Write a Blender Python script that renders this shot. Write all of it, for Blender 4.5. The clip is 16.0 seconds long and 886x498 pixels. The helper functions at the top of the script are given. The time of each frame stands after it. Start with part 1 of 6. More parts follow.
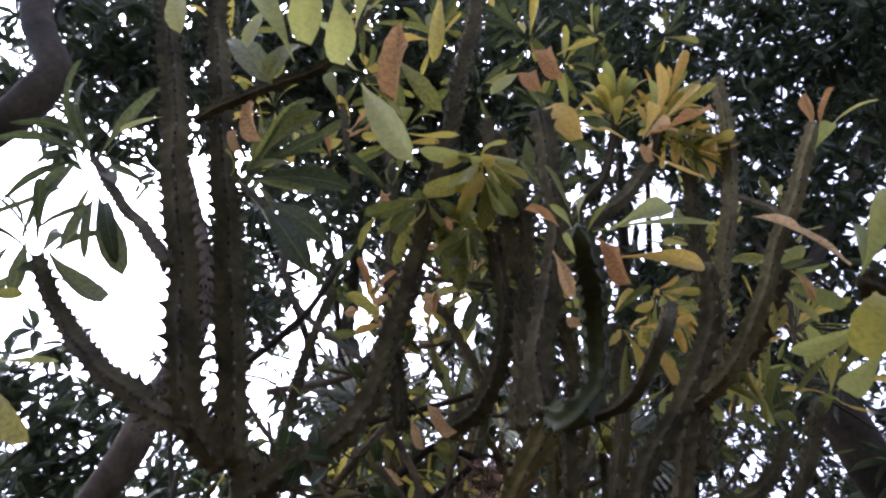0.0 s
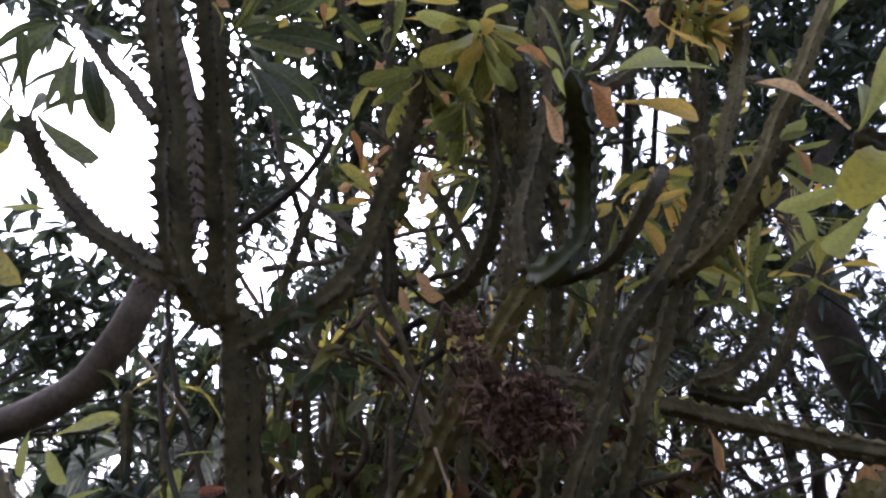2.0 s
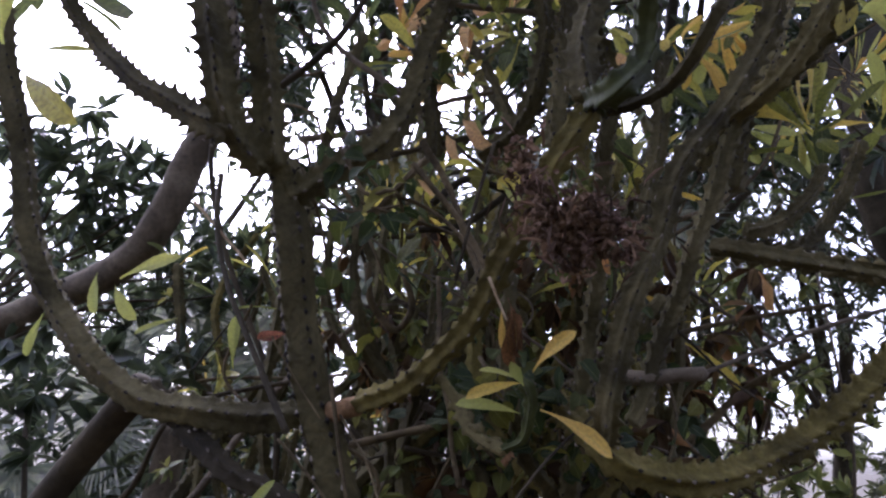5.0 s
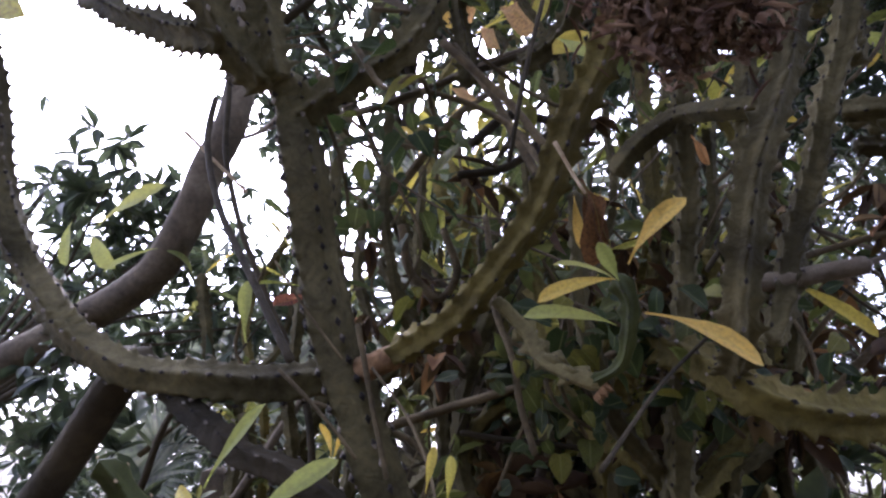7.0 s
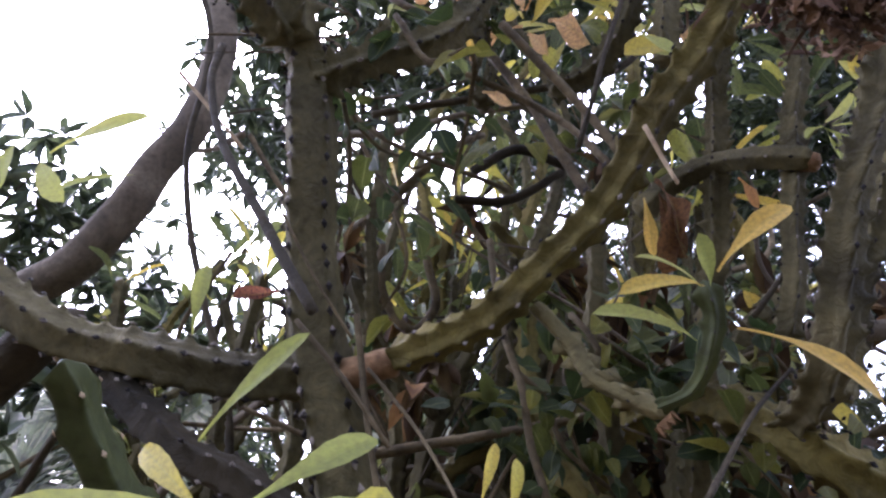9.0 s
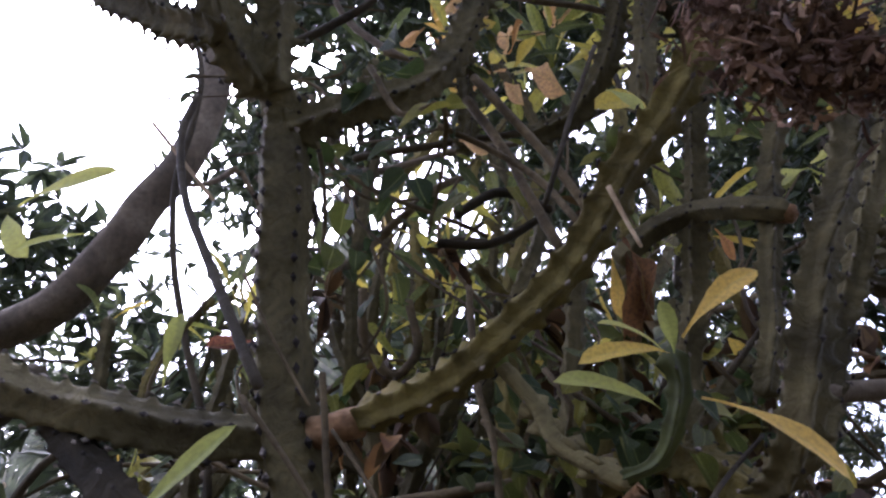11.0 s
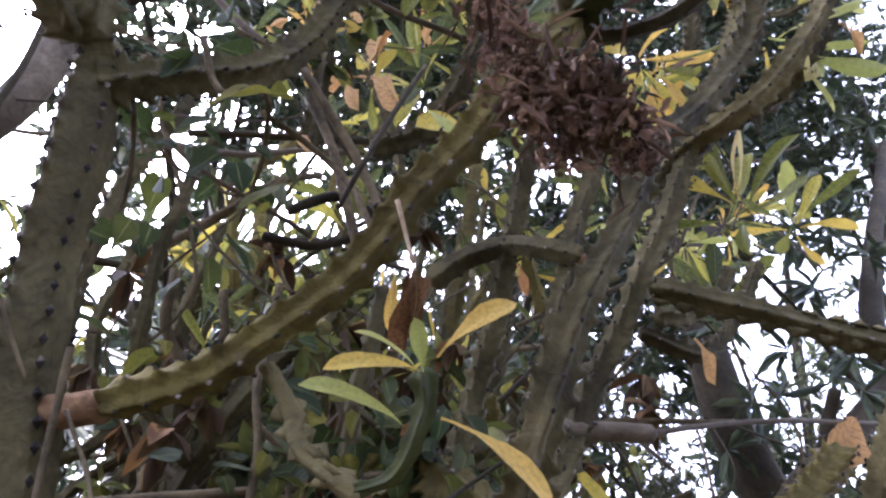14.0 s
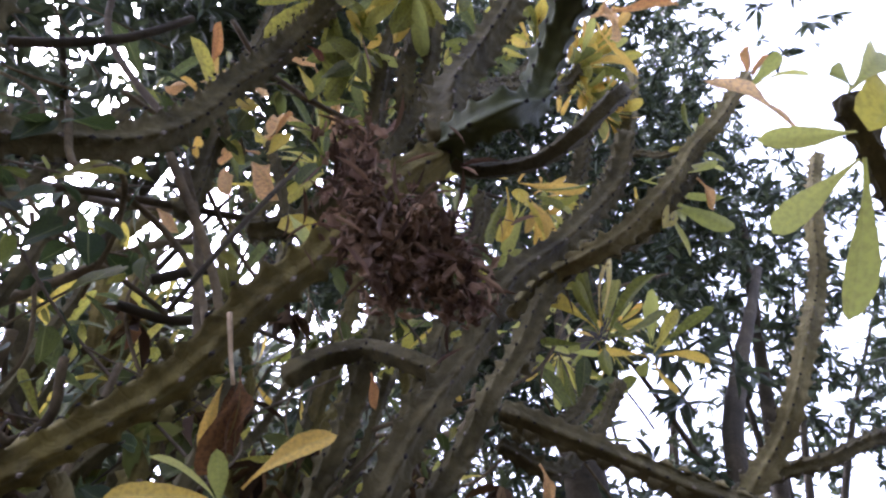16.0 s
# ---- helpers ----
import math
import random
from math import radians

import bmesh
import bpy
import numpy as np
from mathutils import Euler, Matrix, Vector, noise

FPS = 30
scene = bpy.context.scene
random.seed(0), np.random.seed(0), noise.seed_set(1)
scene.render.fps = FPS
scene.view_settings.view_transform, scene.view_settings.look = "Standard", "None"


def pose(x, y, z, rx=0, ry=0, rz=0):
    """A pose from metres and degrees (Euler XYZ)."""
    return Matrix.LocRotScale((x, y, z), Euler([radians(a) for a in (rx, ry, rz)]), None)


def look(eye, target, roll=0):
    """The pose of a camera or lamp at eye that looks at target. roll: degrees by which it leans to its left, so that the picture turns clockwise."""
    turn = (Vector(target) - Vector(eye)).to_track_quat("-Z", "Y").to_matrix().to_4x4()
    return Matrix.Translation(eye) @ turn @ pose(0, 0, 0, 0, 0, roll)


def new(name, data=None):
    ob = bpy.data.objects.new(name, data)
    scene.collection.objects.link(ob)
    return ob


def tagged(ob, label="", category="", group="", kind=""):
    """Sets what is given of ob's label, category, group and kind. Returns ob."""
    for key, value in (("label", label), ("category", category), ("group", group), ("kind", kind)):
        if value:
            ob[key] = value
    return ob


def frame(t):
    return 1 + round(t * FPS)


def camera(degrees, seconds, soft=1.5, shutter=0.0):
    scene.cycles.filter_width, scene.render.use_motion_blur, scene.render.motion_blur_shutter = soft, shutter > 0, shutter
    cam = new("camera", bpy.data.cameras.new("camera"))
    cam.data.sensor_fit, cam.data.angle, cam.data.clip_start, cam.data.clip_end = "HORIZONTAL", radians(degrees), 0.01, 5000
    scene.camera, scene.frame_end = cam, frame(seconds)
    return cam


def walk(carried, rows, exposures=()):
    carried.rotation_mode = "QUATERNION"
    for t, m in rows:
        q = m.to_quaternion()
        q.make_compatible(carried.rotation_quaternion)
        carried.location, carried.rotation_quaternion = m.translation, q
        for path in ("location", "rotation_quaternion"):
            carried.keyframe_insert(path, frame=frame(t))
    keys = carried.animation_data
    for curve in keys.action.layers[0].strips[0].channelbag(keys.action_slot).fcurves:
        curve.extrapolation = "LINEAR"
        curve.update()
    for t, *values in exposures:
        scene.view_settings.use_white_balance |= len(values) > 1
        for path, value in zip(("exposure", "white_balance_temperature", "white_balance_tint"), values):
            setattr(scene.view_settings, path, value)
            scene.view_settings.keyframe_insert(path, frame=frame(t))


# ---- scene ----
cam = camera(70.5, 16.0, soft=2.4)
PATH = [
    (0, (0.033, 0.239, 1.753), (0.007, 1.895, 2.874), 3.3),
    (0.5, (0.033, 0.244, 1.743), (-0.02, 1.949, 2.787), 3.1),
    (1, (0.04, 0.254, 1.733), (-0.011, 1.978, 2.744), 3.7),
    (1.5, (0.053, 0.271, 1.719), (0.056, 2.023, 2.684), 4.4),
    (2, (0.056, 0.28, 1.701), (0.043, 2.083, 2.567), 5.0),
    (2.5, (0.049, 0.283, 1.686), (-0.025, 2.109, 2.499), 5.3),
    (3, (0.043, 0.287, 1.676), (-0.042, 2.107, 2.5), 6.1),
    (3.5, (0.039, 0.285, 1.676), (-0.081, 2.101, 2.504), 5.5),
    (4, (0.052, 0.283, 1.682), (-0.075, 2.098, 2.513), 5.4),
    (4.5, (0.049, 0.291, 1.656), (-0.071, 2.168, 2.336), 6.2),
    (5, (0.03, 0.317, 1.62), (-0.046, 2.236, 2.179), 5.2),
    (5.2, (0.009, 0.321, 1.6), (-0.032, 2.248, 2.133), 5.6),
    (7.3, (0.027, 0.621, 1.495), (-0.214, 2.479, 2.193), 2.4),
    (7.5, (0.032, 0.642, 1.481), (-0.236, 2.51, 2.143), 4.5),
    (8, (-0.014, 0.674, 1.454), (-0.142, 2.537, 2.17), 7.0),
    (8.5, (-0.074, 0.706, 1.45), (-0.053, 2.512, 2.31), 6.8),
    (9, (-0.095, 0.713, 1.454), (-0.075, 2.471, 2.407), 8.7),
    (9.5, (-0.079, 0.709, 1.462), (-0.067, 2.466, 2.417), 8.2),
    (9.7, (-0.08, 0.703, 1.468), (-0.093, 2.456, 2.43), 8.8),
    (11.8, (-0.055, 0.704, 1.49), (0.005, 2.408, 2.535), 9.4),
    (12, (-0.052, 0.702, 1.484), (0.036, 2.404, 2.531), 9.5),
    (12.5, (-0.031, 0.707, 1.487), (0.145, 2.406, 2.526), 9.3),
    (13, (-0.02, 0.707, 1.488), (0.217, 2.382, 2.554), 9.4),
    (13.5, (-0.007, 0.703, 1.497), (0.275, 2.355, 2.588), 10.1),
    (14, (0.013, 0.698, 1.498), (0.384, 2.314, 2.618), 11.6),
    (14.5, (0.034, 0.697, 1.504), (0.504, 2.263, 2.657), 12.6),
    (15, (0.064, 0.685, 1.521), (0.641, 2.152, 2.752), 12.2),
    (15.5, (0.068, 0.665, 1.543), (0.644, 2.069, 2.847), 13.5),
    (16, (0.049, 0.651, 1.552), (0.587, 2.048, 2.88), 13.7),
]
walk(cam, [(t, look(eye, target, roll)) for t, eye, target, roll in PATH],
     exposures=[(t, s, 5420, 30) for t, s in ((0, 1.76), (3.5, 1.84), (5, 1.92), (7.5, 2.6), (8.5, 2.86), (9, 2.78), (9.7, 2.58), (12, 2.18), (12.5, 2.42), (13, 2.78), (14, 3.12), (15, 3.12), (15.5, 2.9), (16, 2.66))])

# ---- sky, sun, exposure ----
world = bpy.data.worlds.new("overcast_sky")
scene.world = world
world.use_nodes = True
wn, wl = world.node_tree.nodes, world.node_tree.links
sky = wn.new("ShaderNodeTexSky")
sky.sky_type = "NISHITA"
sky.sun_disc = False
sky.sun_elevation = radians(48)
sky.sun_rotation = radians(-25)
sky.dust_density = 4.0
grey = wn.new("ShaderNodeHueSaturation")
grey.inputs["Saturation"].default_value = 0.4
wl.new(sky.outputs["Color"], grey.inputs["Color"])
wl.new(grey.outputs["Color"], wn["Background"].inputs["Color"])
wn["Background"].inputs["Strength"].default_value = 0.2
sun = new("sun", bpy.data.lights.new("sun", "SUN"))
sun.data.energy = 1.5
sun.data.angle = radians(25)
sun.data.color = (1.0, 0.97, 0.92)
sun.matrix_world = look((-2.0, 4.5, 6.0), (0, 0, 0))


# ---- materials ----
def shader(name, rough=0.7, bump=0.3, bump_scale=60.0):
    """A node material with a noise bump; returns material, nodes, links, principled."""
    m = bpy.data.materials.new(name)
    m.use_nodes = True
    n, l = m.node_tree.nodes, m.node_tree.links
    p = n["Principled BSDF"]
    p.inputs["Roughness"].default_value = rough
    if bump:
        tex = n.new("ShaderNodeTexCoord")
        b, nz = n.new("ShaderNodeBump"), n.new("ShaderNodeTexNoise")
        nz.inputs["Scale"].default_value = bump_scale
        nz.inputs["Detail"].default_value = 6
        b.inputs["Strength"].default_value = bump
        b.inputs["Distance"].default_value = 0.004
        l.new(tex.outputs["Object"], nz.inputs["Vector"])
        l.new(nz.outputs["Fac"], b.inputs["Height"])
        l.new(b.outputs["Normal"], p.inputs["Normal"])
    return m, n, l, p


def ramp(n, l, source, stops):
    r = n.new("ShaderNodeValToRGB")
    while len(r.color_ramp.elements) < len(stops):
        r.color_ramp.elements.new(0.5)
    for e, (at, c) in zip(r.color_ramp.elements, stops):
        e.position, e.color = at, (*c, 1)
    l.new(source, r.inputs["Fac"])
    return r


def bark(name, stops, patch_stops, scale=9.0, fine=70.0, rough=0.85, bump=0.5):
    """Bark in three scales: broad blotches, scars and flakes, fine grain; its relief follows the scars."""
    m, n, l, p = shader(name, rough, 0)
    p.inputs["Specular IOR Level"].default_value = 0.22
    tex = n.new("ShaderNodeTexCoord")
    broad, grain, flake = n.new("ShaderNodeTexNoise"), n.new("ShaderNodeTexNoise"), n.new("ShaderNodeTexNoise")
    broad.inputs["Scale"].default_value, broad.inputs["Detail"].default_value = scale, 6
    broad.inputs["Distortion"].default_value = 0.8
    grain.inputs["Scale"].default_value, grain.inputs["Detail"].default_value = fine * 1.6, 5
    flake.inputs["Scale"].default_value, flake.inputs["Detail"].default_value = fine * 0.5, 6
    flake.inputs["Roughness"].default_value = 0.7
    flake.inputs["Distortion"].default_value = 1.5
    for t in (broad, grain, flake):
        l.new(tex.outputs["Object"], t.inputs["Vector"])
    a = ramp(n, l, broad.outputs["Fac"], stops)
    g = ramp(n, l, grain.outputs["Fac"], patch_stops)
    k = ramp(n, l, flake.outputs["Fac"], [(0.34, (0.62, 0.6, 0.57)), (0.5, (0.95, 0.95, 0.95)), (0.62, (1.08, 1.06, 1.02)), (0.72, (1.45, 1.4, 1.3))])
    colour = a.outputs["Color"]
    for top, much in ((g, 0.5), (k, 0.75)):
        mix = n.new("ShaderNodeMixRGB")
        mix.blend_type = "MULTIPLY"
        mix.inputs["Fac"].default_value = much
        l.new(colour, mix.inputs[1])
        l.new(top.outputs["Color"], mix.inputs[2])
        colour = mix.outputs["Color"]
    l.new(colour, p.inputs["Base Color"])
    b1, b2 = n.new("ShaderNodeBump"), n.new("ShaderNodeBump")
    b1.inputs["Strength"].default_value, b1.inputs["Distance"].default_value = min(1.0, bump * 1.6), 0.006
    b2.inputs["Strength"].default_value, b2.inputs["Distance"].default_value = bump, 0.002
    l.new(flake.outputs["Fac"], b1.inputs["Height"])
    l.new(grain.outputs["Fac"], b2.inputs["Height"])
    l.new(b1.outputs["Normal"], b2.inputs["Normal"])
    l.new(b2.outputs["Normal"], p.inputs["Normal"])
    return m


def leafy(name, stops, rough=0.5, through_it=0.5, spots=0.25, veins=True, per_island=False):
    """A leaf that lets light through: tint by piece, blotches, a pale midrib."""
    m, n, l, p = shader(name, rough, 0.25, 90.0)
    p.inputs["Specular IOR Level"].default_value = 0.3
    if per_island:
        pick = n.new("ShaderNodeNewGeometry").outputs["Random Per Island"]
    else:
        pick = n.new("ShaderNodeObjectInfo").outputs["Random"]
    tex, nz = n.new("ShaderNodeTexCoord"), n.new("ShaderNodeTexNoise")
    nz.inputs["Scale"].default_value, nz.inputs["Detail"].default_value = 24.0, 5
    l.new(tex.outputs["Object"], nz.inputs["Vector"])
    base = ramp(n, l, pick, stops)
    blot = ramp(n, l, nz.outputs["Fac"], [(0.34, (1 - spots * 1.6, 1 - spots * 1.7, 1 - spots)), (0.56, (1, 1, 1)), (0.8, (1.12, 1.08, 0.9))])
    mix = n.new("ShaderNodeMixRGB")
    mix.blend_type, mix.inputs["Fac"].default_value = "MULTIPLY", 1.0
    l.new(base.outputs["Color"], mix.inputs[1])
    l.new(blot.outputs["Color"], mix.inputs[2])
    colour = mix.outputs["Color"]
    if veins:
        uv = n.new("ShaderNodeUVMap")
        sep = n.new("ShaderNodeSeparateXYZ")
        l.new(uv.outputs["UV"], sep.inputs["Vector"])
        mid = ramp(n, l, sep.outputs["X"], [(0.46, (0, 0, 0)), (0.495, (0.3, 0.3, 0.3)), (0.505, (0.3, 0.3, 0.3)), (0.54, (0, 0, 0))])
        pale = n.new("ShaderNodeMixRGB")
        pale.inputs[2].default_value = (0.36, 0.37, 0.13, 1)
        l.new(mid.outputs["Color"], pale.inputs["Fac"])
        l.new(colour, pale.inputs[1])
        colour = pale.outputs["Color"]
    l.new(colour, p.inputs["Base Color"])
    t, add = n.new("ShaderNodeBsdfTranslucent"), n.new("ShaderNodeMixShader")
    l.new(colour, t.inputs["Color"])
    add.inputs["Fac"].default_value = through_it
    l.new(p.outputs["BSDF"], add.inputs[1])
    l.new(t.outputs["BSDF"], add.inputs[2])
    l.new(add.outputs["Shader"], n["Material Output"].inputs["Surface"])
    return m


GRAIN = [(0.3, (0.55, 0.52, 0.48)), (0.5, (0.95, 0.95, 0.92)), (0.72, (1.25, 1.22, 1.15))]
MAT_OLD = bark("old_spiny_bark", [(0.3, (0.036, 0.029, 0.012)), (0.46, (0.072, 0.06, 0.025)), (0.6, (0.108, 0.09, 0.038)), (0.76, (0.17, 0.142, 0.072))], GRAIN)
MAT_OLIVE = bark("olive_spiny_bark", [(0.3, (0.055, 0.042, 0.01125)), (0.45, (0.108, 0.086, 0.0225)), (0.6, (0.16, 0.13, 0.0345)), (0.76, (0.24, 0.18, 0.06375))], GRAIN)
MAT_YOUNG = bark("green_young_stem", [(0.3, (0.0302, 0.0344, 0.00892)), (0.5, (0.0475, 0.0544, 0.0147)), (0.75, (0.072, 0.0816, 0.0242))], GRAIN, rough=0.6, bump=0.12)
MAT_PALE = bark("pale_scarred_bark", [(0.3, (0.1, 0.082, 0.03225)), (0.5, (0.175, 0.146, 0.0615)), (0.75, (0.28, 0.232, 0.105))], GRAIN)
MAT_TREE = bark("smooth_tree_bark", [(0.3, (0.068, 0.053, 0.036)), (0.5, (0.125, 0.098, 0.066)), (0.7, (0.19, 0.155, 0.108))], GRAIN, scale=5, fine=45)
MAT_DARKTREE = bark("dark_tree_bark", [(0.3, (0.023, 0.0179, 0.00975)), (0.5, (0.044, 0.034, 0.0183)), (0.75, (0.085, 0.066, 0.0359))], GRAIN, scale=5, fine=40, bump=0.7)
MAT_CUT = bark("raw_cut_wood", [(0.3, (0.13, 0.075, 0.034)), (0.5, (0.22, 0.125, 0.058)), (0.75, (0.36, 0.23, 0.12))], GRAIN, scale=40)
MAT_TWIG = bark("dry_twig", [(0.3, (0.05, 0.037, 0.018)), (0.5, (0.1, 0.074, 0.036)), (0.75, (0.19, 0.145, 0.075))], GRAIN, scale=14)
MAT_STRAW = bark("bleached_straw", [(0.3, (0.3, 0.21, 0.12)), (0.6, (0.46, 0.35, 0.22)), (0.8, (0.58, 0.46, 0.31))], GRAIN, scale=20)
MAT_THORN = bark("thorn", [(0.42, (0.016, 0.013, 0.011)), (0.52, (0.04, 0.033, 0.028)), (0.6, (0.26, 0.22, 0.18))], GRAIN, scale=30)
MAT_LEAF = leafy("green_leaf", [(0.0, (0.135, 0.15, 0.03)), (0.4, (0.205, 0.215, 0.04)), (0.75, (0.31, 0.3, 0.055)), (1.0, (0.44, 0.385, 0.07))])
MAT_LIGHT = leafy("pale_green_leaf", [(0.0, (0.29, 0.31, 0.075)), (0.6, (0.4, 0.41, 0.1)), (1.0, (0.5, 0.48, 0.13))], spots=0.12)
MAT_YELLOW = leafy("yellow_leaf", [(0.0, (0.47, 0.43, 0.07)), (0.5, (0.58, 0.47, 0.08)), (1.0, (0.63, 0.43, 0.075))], spots=0.15)
MAT_GOLD = leafy("golden_dying_leaf", [(0.0, (0.58, 0.34, 0.06)), (0.5, (0.68, 0.46, 0.1)), (1.0, (0.72, 0.47, 0.09))], spots=0.14)
MAT_DRY = leafy("dry_tan_leaf", [(0.0, (0.5, 0.25, 0.08)), (0.5, (0.64, 0.38, 0.14)), (1.0, (0.72, 0.49, 0.22))], spots=0.25, rough=0.85, through_it=0.4)
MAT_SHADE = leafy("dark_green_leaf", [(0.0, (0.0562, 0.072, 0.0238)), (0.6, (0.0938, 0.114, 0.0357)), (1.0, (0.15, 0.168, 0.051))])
MAT_VINE = leafy("blue_green_vine_leaf", [(0.0, (0.024, 0.04, 0.012)), (0.5, (0.042, 0.06, 0.015)), (0.8, (0.085, 0.097, 0.018)), (1.0, (0.22, 0.2, 0.03))], rough=0.6)
MAT_CROWN = leafy("tree_foliage", [(0.0, (0.035, 0.048, 0.0238)), (0.5, (0.06, 0.0787, 0.0374)), (1.0, (0.1, 0.12, 0.0544))], veins=False, per_island=True, through_it=0.3, rough=0.4)
MAT_CROWN_GREY = leafy("far_tree_foliage", [(0.0, (0.05, 0.0624, 0.0272)), (0.5, (0.085, 0.096, 0.0442)), (1.0, (0.13, 0.139, 0.068))], veins=False, per_island=True, through_it=0.3)
MAT_CROWN_YELLOW = leafy("yellowish_foliage", [(0.0, (0.108, 0.132, 0.03)), (0.5, (0.168, 0.192, 0.048)), (1.0, (0.288, 0.276, 0.072))], veins=False, per_island=True, through_it=0.35)
MAT_DEAD = leafy("dead_brown_scraps", [(0.0, (0.07, 0.042, 0.023)), (0.5, (0.17, 0.105, 0.06)), (1.0, (0.34, 0.22, 0.135))], veins=False, per_island=True, through_it=0.15, rough=0.9)
MAT_PALM = leafy("palm_frond_green", [(0.0, (0.0984, 0.115, 0.075)), (0.6, (0.18, 0.197, 0.135)), (1.0, (0.312, 0.312, 0.225))], veins=False, per_island=True)
MAT_BROWN = leafy("dead_brown_leaf", [(0.0, (0.1, 0.048, 0.018)), (0.5, (0.17, 0.085, 0.03)), (1.0, (0.27, 0.145, 0.05))], spots=0.3, rough=0.9, through_it=0.3)
MAT_WITHER = leafy("withered_hanging_foliage", [(0.0, (0.035, 0.02, 0.009)), (0.5, (0.08, 0.045, 0.018)), (0.85, (0.13, 0.085, 0.028)), (1.0, (0.3, 0.15, 0.05))], veins=False, per_island=True, through_it=0.3, rough=0.85)
MAT_RED = leafy("red_orange_leaf", [(0.0, (0.2, 0.08, 0.045)), (1.0, (0.34, 0.14, 0.06))], spots=0.4)
MAT_GROUND = bark("leaf_litter_soil", [(0.3, (0.025, 0.018, 0.011)), (0.5, (0.045, 0.033, 0.02)), (0.7, (0.055, 0.05, 0.024))], GRAIN, scale=2, fine=20)


# ---- mesh helpers ----
def spline(points, step):
    """A smooth curve through the waypoints (Hermite, by chord length), resampled about every step metres."""
    p = np.array(points, float)
    h = np.linalg.norm(np.diff(p, axis=0), axis=1) + 1e-9
    d = np.diff(p, axis=0) / h[:, None]
    m = np.vstack([d[:1], (d[:-1] * h[1:, None] + d[1:] * h[:-1, None]) / (h[1:] + h[:-1])[:, None], d[-1:]])
    out = []
    for i in range(len(p) - 1):
        t = np.linspace(0, 1, max(2, int(h[i] / step)), endpoint=False)[:, None]
        out.append((2 * t**3 - 3 * t**2 + 1) * p[i] + (t**3 - 2 * t**2 + t) * h[i] * m[i] + (3 * t**2 - 2 * t**3) * p[i + 1] + (t**3 - t**2) * h[i] * m[i + 1])
    return np.vstack(out + [p[-1:]])


def frames(path):
    """Tangent and two normals along a path, with no twist."""
    tan = np.gradient(path, axis=0)
    tan /= np.linalg.norm(tan, axis=1)[:, None] + 1e-12
    side = np.zeros_like(tan)
    start = np.array((0.3, 0.1, 1.0)) if abs(tan[0][2]) < 0.8 else np.array((1.0, 0.2, 0.0))
    side[0] = np.cross(tan[0], start)
    side[0] /= np.linalg.norm(side[0])
    for i in range(1, len(path)):
        s = side[i - 1] - tan[i] * (side[i - 1] @ tan[i])
        side[i] = s / (np.linalg.norm(s) + 1e-12)
    return tan, side, np.cross(tan, side)


def mesh_from(name, verts, faces, material, smooth=True, uv=None):
    me = bpy.data.meshes.new(name)
    v = np.asarray(verts, np.float32)
    sizes = np.array([len(q) for q in faces], np.int32)
    loops = np.fromiter((k for q in faces for k in q), np.int32, int(sizes.sum()))
    me.vertices.add(len(v))
    me.vertices.foreach_set("co", v.ravel())
    me.loops.add(len(loops))
    me.loops.foreach_set("vertex_index", loops)
    me.polygons.add(len(sizes))
    me.polygons.foreach_set("loop_start", np.r_[0, np.cumsum(sizes)[:-1]].astype(np.int32))
    me.polygons.foreach_set("use_smooth", np.full(len(sizes), smooth))
    me.materials.append(material)
    if uv is not None:
        layer = me.uv_layers.new(name="UVMap")
        layer.data.foreach_set("uv", np.asarray(uv, np.float32)[loops].ravel())
    me.update(calc_edges=True)
    me.validate()
    return me


def hold(ob, parent):
    """Parent with the world place kept; the parent's own chain is plain moves."""
    ob.parent = parent
    m = Matrix.Identity(4)
    up = parent
    while up is not None:
        m = (up.matrix_basis if up.parent is None else up.matrix_parent_inverse @ up.matrix_basis) @ m
        up = up.parent
    ob.matrix_parent_inverse = m.inverted()
    return ob


def part(name, me, parent, label=""):
    return tagged(hold(new(name, me), parent), label)


def thing(name, at, label, category, group="", kind=""):
    e = new(name)
    e.location = at
    e.matrix_basis = Matrix.Translation(at)
    return tagged(e, label, category, group, kind)


def tube(path, radii, around, shape=None):
    """Vertices and faces of a closed tube; shape(i, angles) scales the radius."""
    tan, a, b = frames(path)
    ang = np.linspace(0, 2 * math.pi, around, endpoint=False)
    ca, sa = np.cos(ang), np.sin(ang)
    n = len(path)
    r = np.repeat(np.asarray(radii, float)[:, None], around, 1)
    if shape is not None:
        r = r * shape(np.arange(n)[:, None], ang[None, :])
    v = path[:, None] + r[..., None] * (ca[None, :, None] * a[:, None] + sa[None, :, None] * b[:, None])
    v = v.reshape(-1, 3)
    i, j = np.meshgrid(np.arange(n - 1), np.arange(around), indexing="ij")
    k = (j + 1) % around
    f = np.stack([i * around + j, i * around + k, (i + 1) * around + k, (i + 1) * around + j], -1).reshape(-1, 4).tolist()
    v = np.vstack([v, path[0] - tan[0] * radii[0] * 0.3, path[-1] + tan[-1] * radii[-1] * 0.6])
    e = len(v)
    for q in range(around):
        f.append((e - 2, (q + 1) % around, q))
        f.append((e - 1, (n - 1) * around + q, (n - 1) * around + (q + 1) % around))
    return v, f


